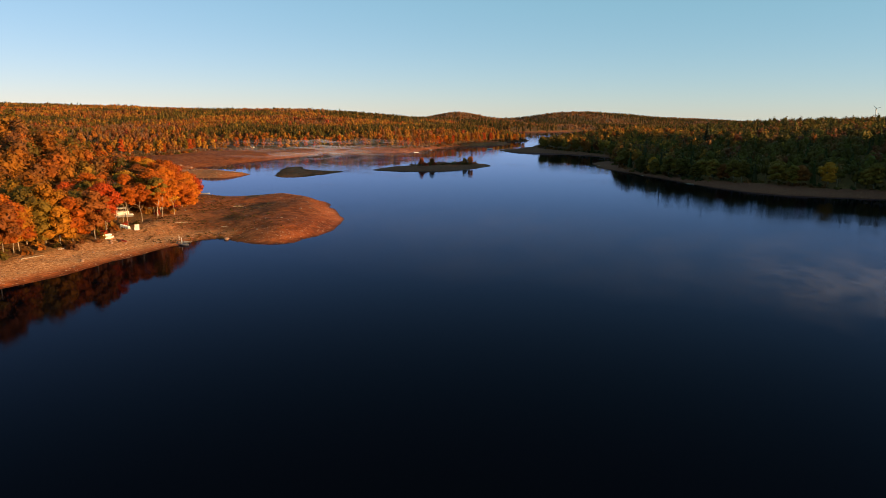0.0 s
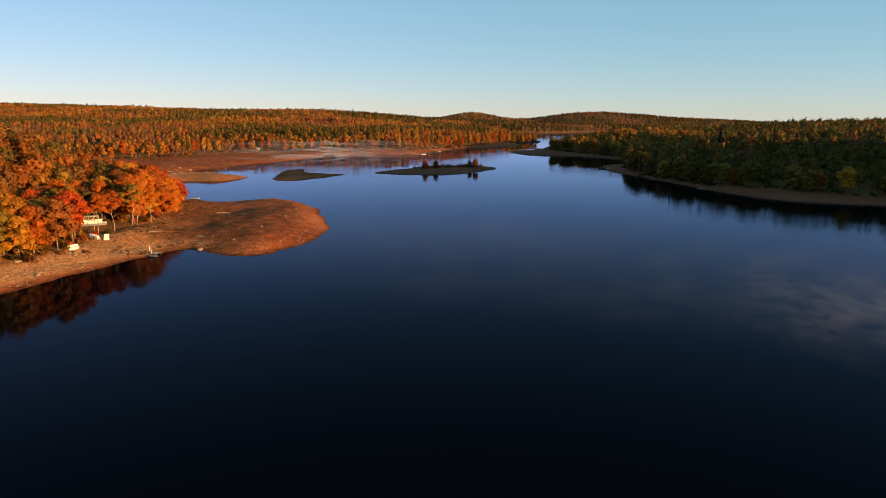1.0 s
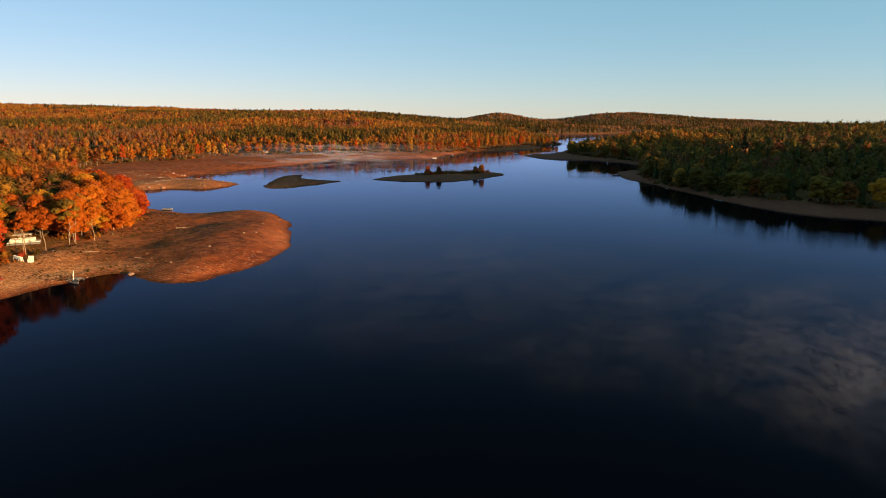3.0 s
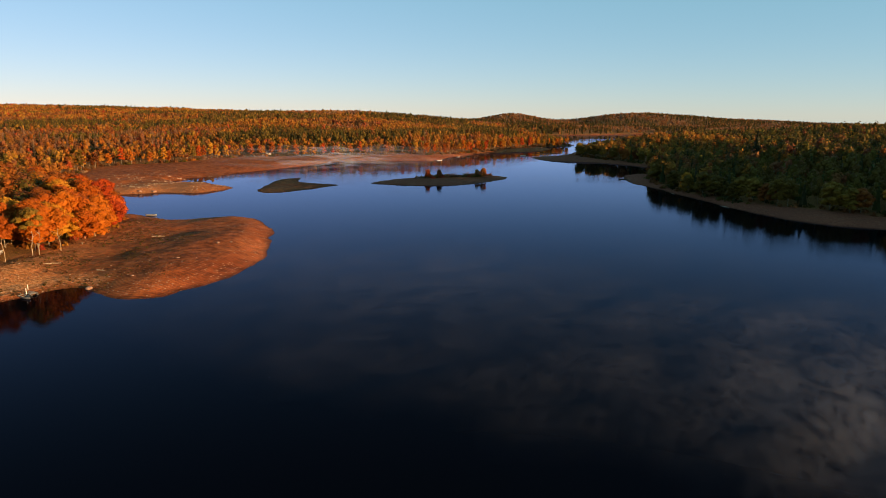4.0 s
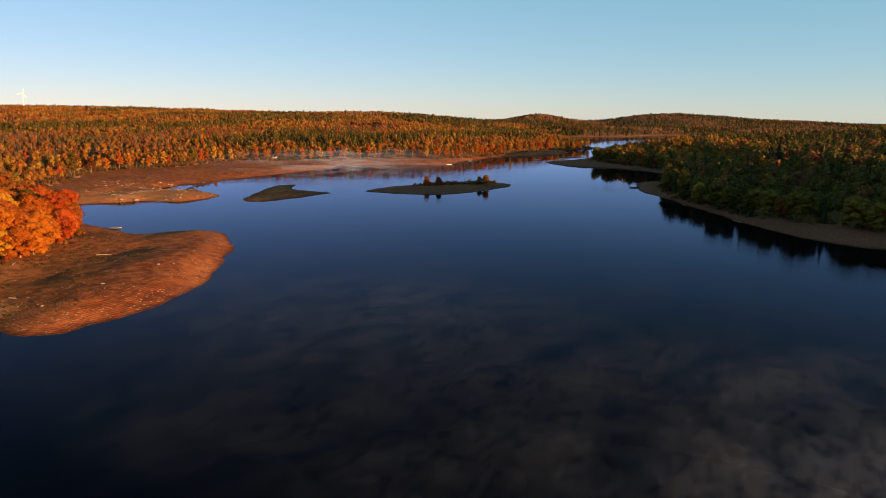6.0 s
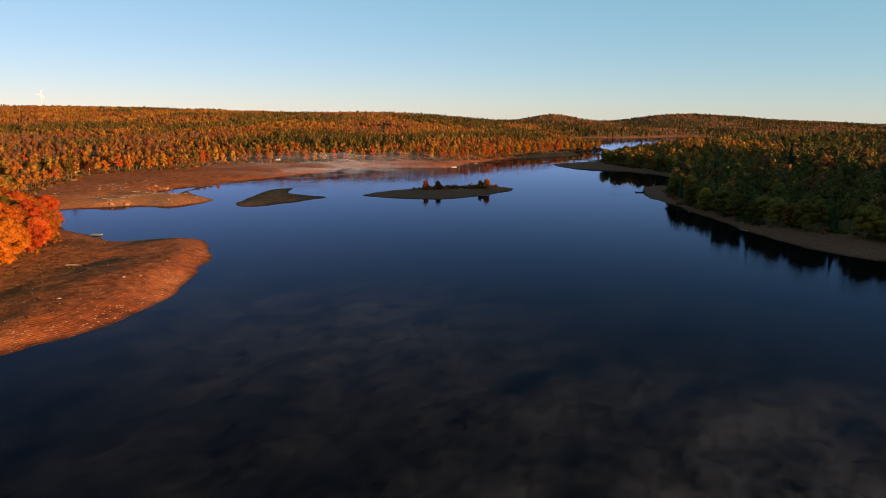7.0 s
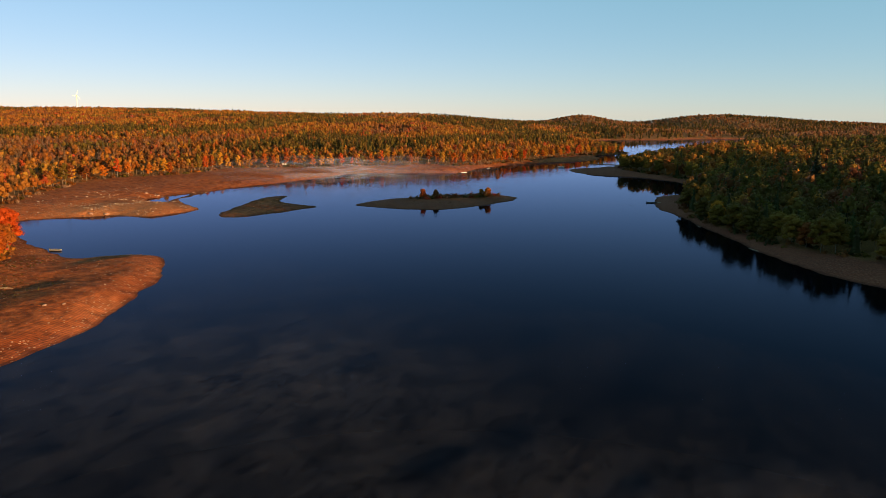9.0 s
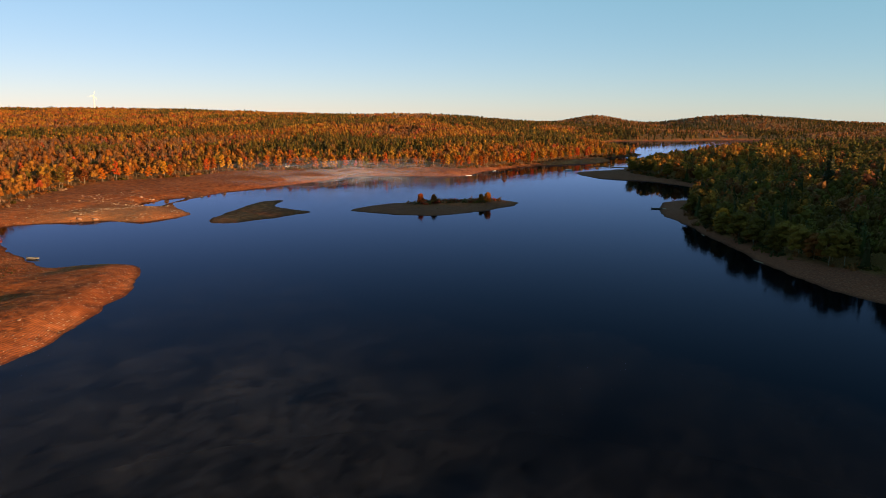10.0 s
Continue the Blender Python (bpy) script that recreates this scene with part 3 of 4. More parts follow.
for i in (4, 5, 6):                                   # slender ones of the far beach
    r = np.random.default_rng(40 + i)
    tall, wide, base = [(12.0, 2.7, 1.8), (10.5, 3.0, 1.2), (13.0, 2.4, 2.4)][i - 4]
    SHAPES["broad", i] = (trunk_mesh(r, tall, base, wide, 0.16, 4), broad_crown(r, tall, wide, base, 13, 60, 0.32), tall)
for i in range(3):
    r = np.random.default_rng(60 + i)
    tall, wide, base = [(14.0, 2.9, 1.2), (12.0, 2.4, 0.8), (17.0, 3.0, 3.0)][i]
    SHAPES["spruce", i] = (trunk_mesh(r, tall, base, 0.5, 0.17, 0), spruce_crown(r, tall, wide, base, 22, 75, 0.42), tall)

TREE_WORDS = {"orange": "orange autumn", "gold": "golden yellow autumn", "red": "bright red autumn", "rust": "rust-brown autumn", "olive": "olive green turning", "needle": "dark green"}
made_trees = {}


def plant(x, y, colour, shape, scale, turn, where, group, pale=False):
    kind = "spruce" if colour == "needle" else "broad"
    key = (kind, shape, colour, pale, where)
    m = pose(x, y, ground_z(x, y) - 0.15, 0, 0, turn) @ Matrix.Scale(scale, 4)
    if key in made_trees:
        ob = copy_thing(made_trees[key], Matrix.LocRotScale(m.translation, m.to_quaternion(), None))
        ob.scale = (scale,) * 3
        return ob
    tm, cv, tall = SHAPES[kind, shape]
    name = "spruce_tree" if kind == "spruce" else "maple_tree"
    label = f"{TREE_WORDS[colour]} {'spruce' if kind == 'spruce' else 'maple'} with a {'pale' if pale else 'grey'} trunk {where}"
    tree = thing(name, m, label, "tree", group)
    trunk = tm.copy()
    mesh_part("trunk", trunk, PALE_BARK if pale else GREY_BARK, tree)
    mesh_part("crown", crown_mesh("crown", cv), LEAVES[colour], tree)
    made_trees[key] = tree
    return tree


def jittered(x0, x1, y0, y1, step, seed):
    r = np.random.default_rng(seed)
    x, y = np.meshgrid(np.arange(x0, x1, step), np.arange(y0, y1, step))
    x, y = x.ravel(), y.ravel()
    return x + r.uniform(-0.42, 0.42, len(x)) * step, y + r.uniform(-0.42, 0.42, len(y)) * step


def pick(r, weights):
    v = r.random() * sum(weights.values())
    for k, w in weights.items():
        v -= w
        if v <= 0:
            break
    return k


def patches(x, y):
    return value_noise(x * 1.2, y * 0.5, 130, 31) + 0.3 * value_noise(x, y * 0.5, 48, 33), value_noise(x * 1.1, y * 0.5, 75, 32)


def colour_at(x, y, r, patch=None, patch2=None, depth=99.0):
    """Which leaves grow where: bands of spruce, gold and red as on the hillsides."""
    if patch is None:
        patch, patch2 = (float(v[0]) for v in patches(np.array([x]), np.array([y])))
    if x > 60 and y < 1450 and x > 60 + max(0, (y - 800)) * 0.15:         # the shaded eastern land
        w = {"needle": 1.4 + 1.6 * patch, "olive": 5.5, "rust": 1.2, "gold": 0.8 + 4 * max(0, patch2), "orange": 0.1 + 1.0 * max(0, patch2)}
        if x > 230 or y < 400:
            w = {"needle": 1.8, "olive": 5, "gold": 0.15, "rust": 1.0}
        if x < 230 and 560 < y < 820:
            w = {"needle": 0.8, "olive": 3, "gold": 6, "orange": 1.5}
    elif y > 1450 and x > -400:                       # distant low hills, their hazy brown put into the leaf mix
        w = {"needle": 6, "olive": 3, "rust": 0.8} if patch > 0.05 else {"rust": 4, "bare": 6, "orange": 1.2, "olive": 1, "needle": 0.3}
    elif y < 345:                                    # the near western bank
        w = {"orange": 5.5, "olive": 2.4 + 1.5 * max(0, patch2), "gold": 1.8, "rust": 1.4, "red": 0.12}
    else:
        if depth < 40 and patch + 0.4 * patch2 < 0.5:  # the bright edge of the wood
            w = {"gold": 4.5, "orange": 3.5, "rust": 1.5, "olive": 1.6, "red": 0.4, "needle": 0.3, "bare": 0.5}
        elif patch + 0.4 * patch2 > 0.2:
            w = {"needle": 4.5, "olive": 7, "gold": 0.5, "rust": 0.6}
        elif patch2 < -0.2:
            w = {"gold": 6, "orange": 5, "rust": 0.8, "olive": 1, "red": 0.3}
        elif patch < -0.3 or (x < -190 and y < 620 and patch2 > 0.1):
            w = {"rust": 4, "bare": 4, "orange": 1.5, "red": 0.4}
        else:
            w = {"orange": 3.5, "gold": 3.2, "rust": 2, "olive": 2, "needle": 0.4, "red": 0.25, "bare": 0.6}
    w = {k: max(v, 0.02) for k, v in w.items()}
    return pick(r, w)


# trees of the near western bank, the front of the eastern one and the far beach, one by one
taken = []
r = np.random.default_rng(9)
DECK = (-99.0, 201.0)
x, y = jittered(-150, -84, 135, 335, 5.0, 1)
s = wooded(x, y)
front = [(s[i], x[i], y[i]) for i in range(len(x)) if 0 < s[i] < 32 and math.hypot(x[i] - DECK[0], y[i] - DECK[1]) > 8.5 and not (-104 < x[i] < -84 and 184 < y[i] < 207)]
front.sort()
for d, tx, ty in front[:135]:
    col = colour_at(tx, ty, r)
    if col in ("bare", "needle"):
        col = "orange"
    if ty > 226 and d < 14:
        col = pick(r, {"red": 0.9, "orange": 5, "rust": 0.6} if ty > 250 else {"red": 0.12, "orange": 5, "gold": 0.8, "rust": 0.6})
    if math.hypot(tx + 94, ty - 222) < 7:
        col = "gold"
    shape = 3 if d < 7 and ty > 228 and r.random() < 0.65 else int(r.integers(0, 3))
    plant(tx, ty, col, shape, r.uniform(0.85, 1.15), r.uniform(0, 360), "on the near bank", "trees on the near bank", r.random() < 0.4)
    taken.append((tx, ty))
for tx, ty in [(-96.5, 192.5), (-95.4, 193.6), (-92.6, 190.6), (-89.4, 203.5), (-88.4, 204.6), (-90.6, 195.4), (-93.2, 209.5), (-99.5, 190.2), (-87.6, 212.0), (-101, 185.5), (-95.0, 183.2)]:
    plant(tx, ty, pick(r, {"orange": 4, "olive": 1, "gold": 2}), 7, r.uniform(0.85, 1.1), r.uniform(0, 360), "beside the landing", "trees on the near bank", True)
    taken.append((tx, ty))
x, y = jittered(98, 260, 290, 730, 6.5, 2)
s = wooded(x, y)
front = sorted((s[i], x[i], y[i]) for i in range(len(x)) if 0 < s[i] < 18)
for d, tx, ty in front[:55]:
    col = pick(r, {"needle": 0.7, "olive": 5, "gold": 0.8, "rust": 1.6})
    if math.hypot(tx - 126, ty - 470) < 9:
        col = "olive"
    plant(tx, ty, col, int(r.integers(0, 3)), r.uniform(0.75, 1.0), r.uniform(0, 360), "on the shaded shore", "trees on the shaded shore")
    taken.append((tx, ty))
plant(190, 481, "needle", 2, 1.2, 40, "above the shaded shore", "trees on the shaded shore")
taken.append((190, 481))
x, y = jittered(-260, 125, 430, 980, 6.2, 3)
s = wooded(x, y)
front = sorted((s[i], x[i], y[i]) for i in range(len(x)) if 0 < s[i] < 9 and x[i] < 60 + (y[i] - 800) * 0.4)
for d, tx, ty in front[:92]:
    col = pick(r, {"gold": 4.2, "orange": 3, "red": 1.2, "rust": 1.2, "olive": 1.2, "needle": 0.6}) if ty > 480 else pick(r, {"rust": 4, "gold": 1.5, "orange": 2, "olive": 1})
    plant(tx, ty, col, int(r.integers(0, 3)) if col == "needle" else int(r.integers(4, 7)), r.uniform(0.8, 1.12), r.uniform(0, 360), "behind the far beach", "trees behind the far beach", r.random() < 0.6)
    taken.append((tx, ty))
for tx, ty, col, shape, sc in [(19, 467, "orange", 0, 0.5), (15, 470, "gold", 0, 0.38), (-15, 453, "red", 1, 0.5), (-8, 454, "rust", 1, 0.46)]:
    plant(tx, ty, col, shape, sc, tx * 37, "on the low island", "trees on the island")


# all the other woods
def small_tree(seed, kind, lumps, quads, size):
    r = np.random.default_rng(seed)
    if kind == "broad":
        if lumps == 1:
            return grove(r, 6 if quads > 4 else 5 if quads else 4, quads, size)
        return far_crown(r, 11.5 * r.uniform(0.9, 1.1), 3.9 * r.uniform(0.9, 1.15), 2.0, lumps, quads, size)
    if kind == "spruce":
        return spruce_crown(r, 11.8, 2.8, 1.0, 9, max(2, (quads + 20) // 9), size)
    v = []                                            # leafless: stem and steep thin boughs
    for k in range(quads + 14):
        a, rr = r.uniform(0, 6.3), r.uniform(0.1, 2.0)
        z = r.uniform(2.5, 11.0)
        c = np.array([math.cos(a) * rr, math.sin(a) * rr, z])
        d = np.array([math.cos(a) * 0.3, math.sin(a) * 0.3, 1.0]) * r.uniform(0.8, 1.5)
        w = np.array([-math.sin(a), math.cos(a), 0]) * 0.11
        v.append(np.stack([c - d - w, c - d + w, c + d]))
    return np.concatenate(v)


def stems(n, r):
    """Thin trunk for each tree of a wood, three sides as long faces."""
    w = 0.16
    return np.array([[-w, -w, -0.8], [w, -w, -0.8], [0, 0, 8.5], [w, -w, -0.8], [0, w, -0.8], [0, 0, 8.5], [0, w, -0.8], [-w, -w, -0.8], [0, 0, 8.5]])


def grow(name, x, y, seed, lumps, quads, size, label, trunks, scale=1.0, blend=0.0):
    r = np.random.default_rng(seed)
    z = height(x, y)
    p1, p2 = patches(x, y)
    deep = wooded(x, y)
    cols = [colour_at(x[i], y[i], r, p1[i], p2[i], deep[i]) for i in range(len(x))]
    protos = {(k, i): small_tree(seed + i * 7 + j, k, lumps, quads, size) for j, k in enumerate(("broad", "spruce", "bare")) for i in range(4)}
    vs, tints = [], []
    for kind in ("broad", "spruce", "bare"):
        for i in range(4):
            sel = np.array([j for j in range(len(x)) if (("spruce" if cols[j] == "needle" else "bare" if cols[j] == "bare" and blend < 0.24 else "broad") == kind) and j % 4 == i], int)
            if not len(sel):
                continue
            v = protos[kind, i]
            ang, sc = r.uniform(0, 2 * np.pi, len(sel)), r.uniform(0.72, 1.15, len(sel)) * scale
            tall = sc * r.uniform(0.85, 1.15, len(sel))
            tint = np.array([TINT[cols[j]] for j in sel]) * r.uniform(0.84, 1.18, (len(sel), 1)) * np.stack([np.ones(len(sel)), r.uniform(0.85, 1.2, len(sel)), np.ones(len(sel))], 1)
            # haze painted into the tints: farther woods fade towards one dull brown
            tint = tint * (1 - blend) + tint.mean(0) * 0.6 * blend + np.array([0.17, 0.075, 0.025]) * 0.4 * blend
            lots = [(v, tint)]
            if trunks:
                lots.append((stems(1, r), np.tile(np.array([[0.24, 0.18, 0.13]]), (len(sel), 1)) * r.uniform(0.5, 1.5, (len(sel), 1))))
            for vv, tt in lots:
                c, s_ = np.cos(ang)[:, None], np.sin(ang)[:, None]
                out = np.stack([(vv[:, 0] * c - vv[:, 1] * s_) * sc[:, None] + x[sel][:, None], (vv[:, 0] * s_ + vv[:, 1] * c) * sc[:, None] + y[sel][:, None],
                                vv[:, 2] * tall[:, None] + z[sel][:, None]], -1)
                vs.append(out.reshape(-1, 3))
                tints.append(np.repeat(tt, len(vv) // 3, 0))
    vs, tints = np.concatenate(vs), np.concatenate(tints)
    mesh = arrays_mesh(name, vs, np.arange(len(vs)).reshape(-1, 3))
    at = mesh.attributes.new("leaf_tint", "FLOAT_COLOR", "FACE")
    at.data.foreach_set("color", np.concatenate([tints, np.ones((len(tints), 1))], 1).astype(np.float32).ravel())
    mesh.materials.append(WOODS)
    return tagged(new(name, mesh), label, "woods", kind="stuff")


def free_of(x, y, gap):
    t = np.array(taken)
    keep = np.ones(len(x), bool)
    for i in range(0, len(x), 4000):
        keep[i:i + 4000] = (((x[i:i + 4000, None] - t[:, 0]) ** 2 + (y[i:i + 4000, None] - t[:, 1]) ** 2).min(1)) > gap * gap
    return keep


def wood_block(name, label, x0, x1, y0, y1, step, seed, lumps, quads, size, test, trunks=False, scale=1.0, blend=0.0):
    x, y = jittered(x0, x1, y0, y1, step, seed)
    k = test(x, y)
    x, y = x[k], y[k]
    k = (wooded(x, y) > 1.0)
    x, y = x[k], y[k]
    k = free_of(x, y, step * 0.7) & (np.hypot(x - DECK[0], y - DECK[1]) > 8.5) & ~((x > -104) & (x < -84) & (y > 184) & (y < 207))
    return grow(name, x[k], y[k], seed, lumps, quads, size, label, trunks, scale, blend)


wood_block("near_woods", "orange and olive maple wood on the near bank", -240, -84, 90, 350, 5.4, 11, 5, 230, 0.36, lambda x, y: (x > -330 + np.abs(y - 200) * 0.3), True)
wood_block("bay_woods", "gold, rust and dark green wood behind the far beach", -700, 130, 345, 1010, 5.9, 12, 3, 42, 0.4, lambda x, y: (x < 60 + (y - 760) * 0.32) & (x > -110 - y * 0.66), True, 0.86, 0.12)
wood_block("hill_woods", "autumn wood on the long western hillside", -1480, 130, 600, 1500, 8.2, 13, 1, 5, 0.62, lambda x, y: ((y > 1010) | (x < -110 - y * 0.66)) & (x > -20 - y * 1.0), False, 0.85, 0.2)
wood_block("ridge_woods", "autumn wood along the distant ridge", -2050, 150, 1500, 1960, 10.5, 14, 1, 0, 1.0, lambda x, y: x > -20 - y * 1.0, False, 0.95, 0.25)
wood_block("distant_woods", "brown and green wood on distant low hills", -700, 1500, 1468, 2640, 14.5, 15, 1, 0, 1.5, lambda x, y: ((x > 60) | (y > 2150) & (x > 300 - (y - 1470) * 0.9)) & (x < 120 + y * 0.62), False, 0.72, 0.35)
wood_block("shaded_woods", "dark spruce wood with gold crowns on the shaded shore", 98, 480, 230, 760, 6.0, 16, 4, 48, 0.5, lambda x, y: x < 330 + (y - 230) * 0.4, True, 0.97)
wood_block("east_woods", "dark spruce wood behind the shaded shore", 100, 1300, -150, 1330, 12.0, 17, 1, 6, 0.7, lambda x, y: ((y > 760) | (x > 330 + (y - 230) * 0.4) | (y < 230)) & (y > x * 0.8 - 330), False, 0.85)


# ---- undergrowth, weeds and stones ----
def scatter(name, x, y, proto, tints, sizes, label, category, seed, mat, sink=0.0):
    """One mesh of many small pieces; proto: their shapes, as lists of four-sided faces or triangles."""
    r = np.random.default_rng(seed)
    z = height(x, y) - sink
    k = z > 0.02 - sink
    x, y, z, tints, sizes = x[k], y[k], z[k], tints[k], sizes[k]
    vs, fs, cs, n = [], [], [], 0
    for i, (pv, pf) in enumerate(proto):
        sel = np.arange(i, len(x), len(proto))
        ang = r.uniform(0, 2 * np.pi, len(sel))
        c, s_ = np.cos(ang)[:, None], np.sin(ang)[:, None]
        sc = sizes[sel][:, None]
        out = np.stack([(pv[:, 0] * c - pv[:, 1] * s_) * sc + x[sel][:, None], (pv[:, 0] * s_ + pv[:, 1] * c) * sc + y[sel][:, None], pv[:, 2] * sc + z[sel][:, None]], -1)
        vs.append(out.reshape(-1, 3))
        fs.append((pf[None] + (np.arange(len(sel)) * len(pv))[:, None, None]).reshape(-1, pf.shape[1]) + n)
        n += len(sel) * len(pv)
        cs.append(np.repeat(tints[sel], len(pf), 0))
    mesh = arrays_mesh(name, np.concatenate(vs), np.concatenate(fs))
    cs = np.concatenate(cs)
    at = mesh.attributes.new("leaf_tint", "FLOAT_COLOR", "FACE")
    at.data.foreach_set("color", np.concatenate([cs, np.ones((len(cs), 1))], 1).astype(np.float32).ravel())
    mesh.materials.append(mat)
    return tagged(new(name, mesh), label, category, kind="stuff")


def bush_proto(seed, quads, size):
    r = np.random.default_rng(seed)
    d = r.normal(0, 1, (quads, 3))
    d /= np.linalg.norm(d, axis=1, keepdims=True)
    d[:, 2] = np.abs(d[:, 2])
    c = d * r.uniform(0.55, 1.05, (quads, 1)) * np.array([1, 1, 1.1]) * (1 + 0.35 * np.sin(d[:, :1] * 5 + seed))
    v = leaf_quads(c, d, size, r)
    return v, np.arange(len(v)).reshape(-1, 3)


def rock_proto(seed):
    bm = bmesh.new()
    bmesh.ops.create_icosphere(bm, subdivisions=1, radius=1.0)
    r = np.random.default_rng(seed)
    for v in bm.verts:
        v.co *= r.uniform(0.75, 1.15)
        v.co = Vector((v.co.x * 1.2, v.co.y * 0.85, v.co.z * 0.62))
    v = np.array([v.co[:] for v in bm.verts])
    bm.verts.index_update()
    f = np.array([[w.index for w in fc.verts] for fc in bm.faces])
    bm.free()
    return v, f


def stones_material():
    m, n, l, b = material("shore_stones", 0.85)
    at = n.new("ShaderNodeAttribute")
    at.attribute_name = "leaf_tint"
    geo = n.new("ShaderNodeNewGeometry").outputs["Position"]
    f = noise_node(n, l, 3.0, 5, geo)
    l.new(mixed(n, l, 1.0, at.outputs["Color"], ramp(n, l, f, [(0.3, (0.55, 0.5, 0.48)), (0.7, (1.25, 1.2, 1.15))]), "MULTIPLY"), b.inputs["Base Color"])
    bump(n, l, f, 0.5, 0.08, b)
    return m


STONES = stones_material()
BUSHES = [bush_proto(80 + i, 34, 0.3) for i in range(4)]
TUFTS = [bush_proto(90 + i, 9, 0.5) for i in range(4)]
ROCKS = [rock_proto(70 + i) for i in range(6)]


def tint_list(r, n, names):
    base = np.array([TINT[k] for k in names])
    return base[r.integers(0, len(names), n)] * r.uniform(0.6, 1.3, (n, 1))


def edge_bushes(name, x0, x1, y0, y1, step, seed, inner, outer, names, big, label):
    r = np.random.default_rng(seed)
    x, y = jittered(x0, x1, y0, y1, step, seed)
    s = wooded(x, y) + 1.5 * value_noise(x, y, 9, seed)
    k = (s > -outer) & (s < inner) & (np.hypot(x - DECK[0] - 3, y - DECK[1]) > 9) & (r.random(len(x)) < np.where((x < -80) & (y < 228), 0.42, 0.6))
    x, y = x[k], y[k]
    scatter(name, x, y, BUSHES, tint_list(r, len(x), names), r.uniform(0.5, 1.0, len(x)) * big, label, "bushes", seed, WOODS, 0.1)


edge_bushes("bank_bushes", -160, -84, 120, 335, 2.6, 51, 8, 0.5, ["orange", "rust", "red", "olive", "gold"], 1.7, "low orange and rust-brown bushes under the bank trees")
edge_bushes("beach_bushes", -270, 125, 345, 985, 4.0, 52, 6, 3, ["rust", "olive", "orange", "bare", "rust"], 2.2, "low brown bushes along the far beach")
edge_bushes("shade_bushes", 98, 260, 290, 730, 3.4, 53, 6, 1.5, ["needle", "olive", "rust"], 1.8, "dark low bushes along the shaded shore")
r = np.random.default_rng(54)
n = 260
x, y = np.concatenate([r.normal(-8, 4.5, 170), r.normal(12, 4, 60), r.uniform(-20, 24, 30)]), r.normal(0, 3, n)
y = 452 + (x + 20) * 0.6 + y
k = np.abs(y - 452 - (x + 20) * 0.6) < 9
scatter("island_bushes", x[k], y[k], BUSHES, tint_list(r, int(k.sum()), ["rust", "red", "bare", "olive", "bare"]), r.uniform(0.6, 1.7, int(k.sum())), "dense rust-brown bushes on the low island", "bushes", 54, WOODS, 0.1)

r = np.random.default_rng(55)
x = np.concatenate([r.uniform(-100, -30, 9000), r.uniform(-110, -60, 900), r.uniform(-25, 25, 700)])
y = np.concatenate([r.uniform(175, 300, 9000), r.uniform(372, 462, 900), r.uniform(435, 490, 700)])
dense = np.exp(-0.5 * (((x + 72 + 0.35 * (y - 190)) / 11) ** 2 + ((y - 205) / 45) ** 2)) + (y > 370) * 0.6
k = (r.random(len(x)) < dense) & (value_noise(x, y, 7, 61) > -0.25)
x, y = x[k], y[k]
scatter("weeds", x, y, TUFTS, tint_list(r, len(x), ["olive", "rust", "olive", "rust"]) * 0.8, r.uniform(0.1, 0.28, len(x)), "low olive and brown weeds on the drained lake bed", "weeds", 56, WOODS)

r = np.random.default_rng(57)
zones = [(-100, -32, 180, 300, 2600), (-102, -70, 125, 182, 2600), (-240, -112, 345, 480, 3000), (-182, -116, 348, 440, 3400), (-230, -110, 480, 640, 500), (100, 200, 290, 520, 900), (-110, -60, 372, 462, 320), (-110, -20, 600, 690, 250), (60, 140, 600, 720, 200)]
x = np.concatenate([r.uniform(a_, b_, n_) for a_, b_, c_, d_, n_ in zones])
y = np.concatenate([r.uniform(c_, d_, n_) for a_, b_, c_, d_, n_ in zones])
k = (value_noise(x, y, 14, 63) + r.normal(0, 0.45, len(x)) > -0.1) & (wooded(x, y) < 1)
x, y = x[k], y[k]
base = np.array([(0.36, 0.2, 0.12), (0.26, 0.12, 0.06), (0.48, 0.32, 0.22), (0.2, 0.1, 0.05)])[r.integers(0, 4, len(x))]
scatter("shore_stones", x, y, ROCKS, base * r.uniform(0.4, 0.8, (len(x), 1)), 0.07 + 0.2 * r.random(len(x)) ** 3, "scattered pale and reddish stones on the dry shore", "stones", 58, STONES)


r = np.random.default_rng(91)
n = 2600
x, y = np.concatenate([r.normal(-146, 15, n // 2), r.uniform(-200, -118, n // 2)]), np.concatenate([r.normal(382, 15, n // 2), r.uniform(352, 470, n // 2)])
k = (wooded(x, y) < -2) & (value_noise(x, y, 11, 64) > -0.15)
x, y = x[k], y[k]
base = np.array([(0.34, 0.2, 0.12), (0.2, 0.09, 0.045), (0.44, 0.29, 0.19)])[r.integers(0, 3, len(x))]
scatter("spit_rubble", x, y, ROCKS, base * r.uniform(0.4, 0.9, (len(x), 1)), 0.16 + 0.5 * r.random(len(x)) ** 3, "tumbled reddish rubble on the low gravel spit", "rubble", 92, STONES)


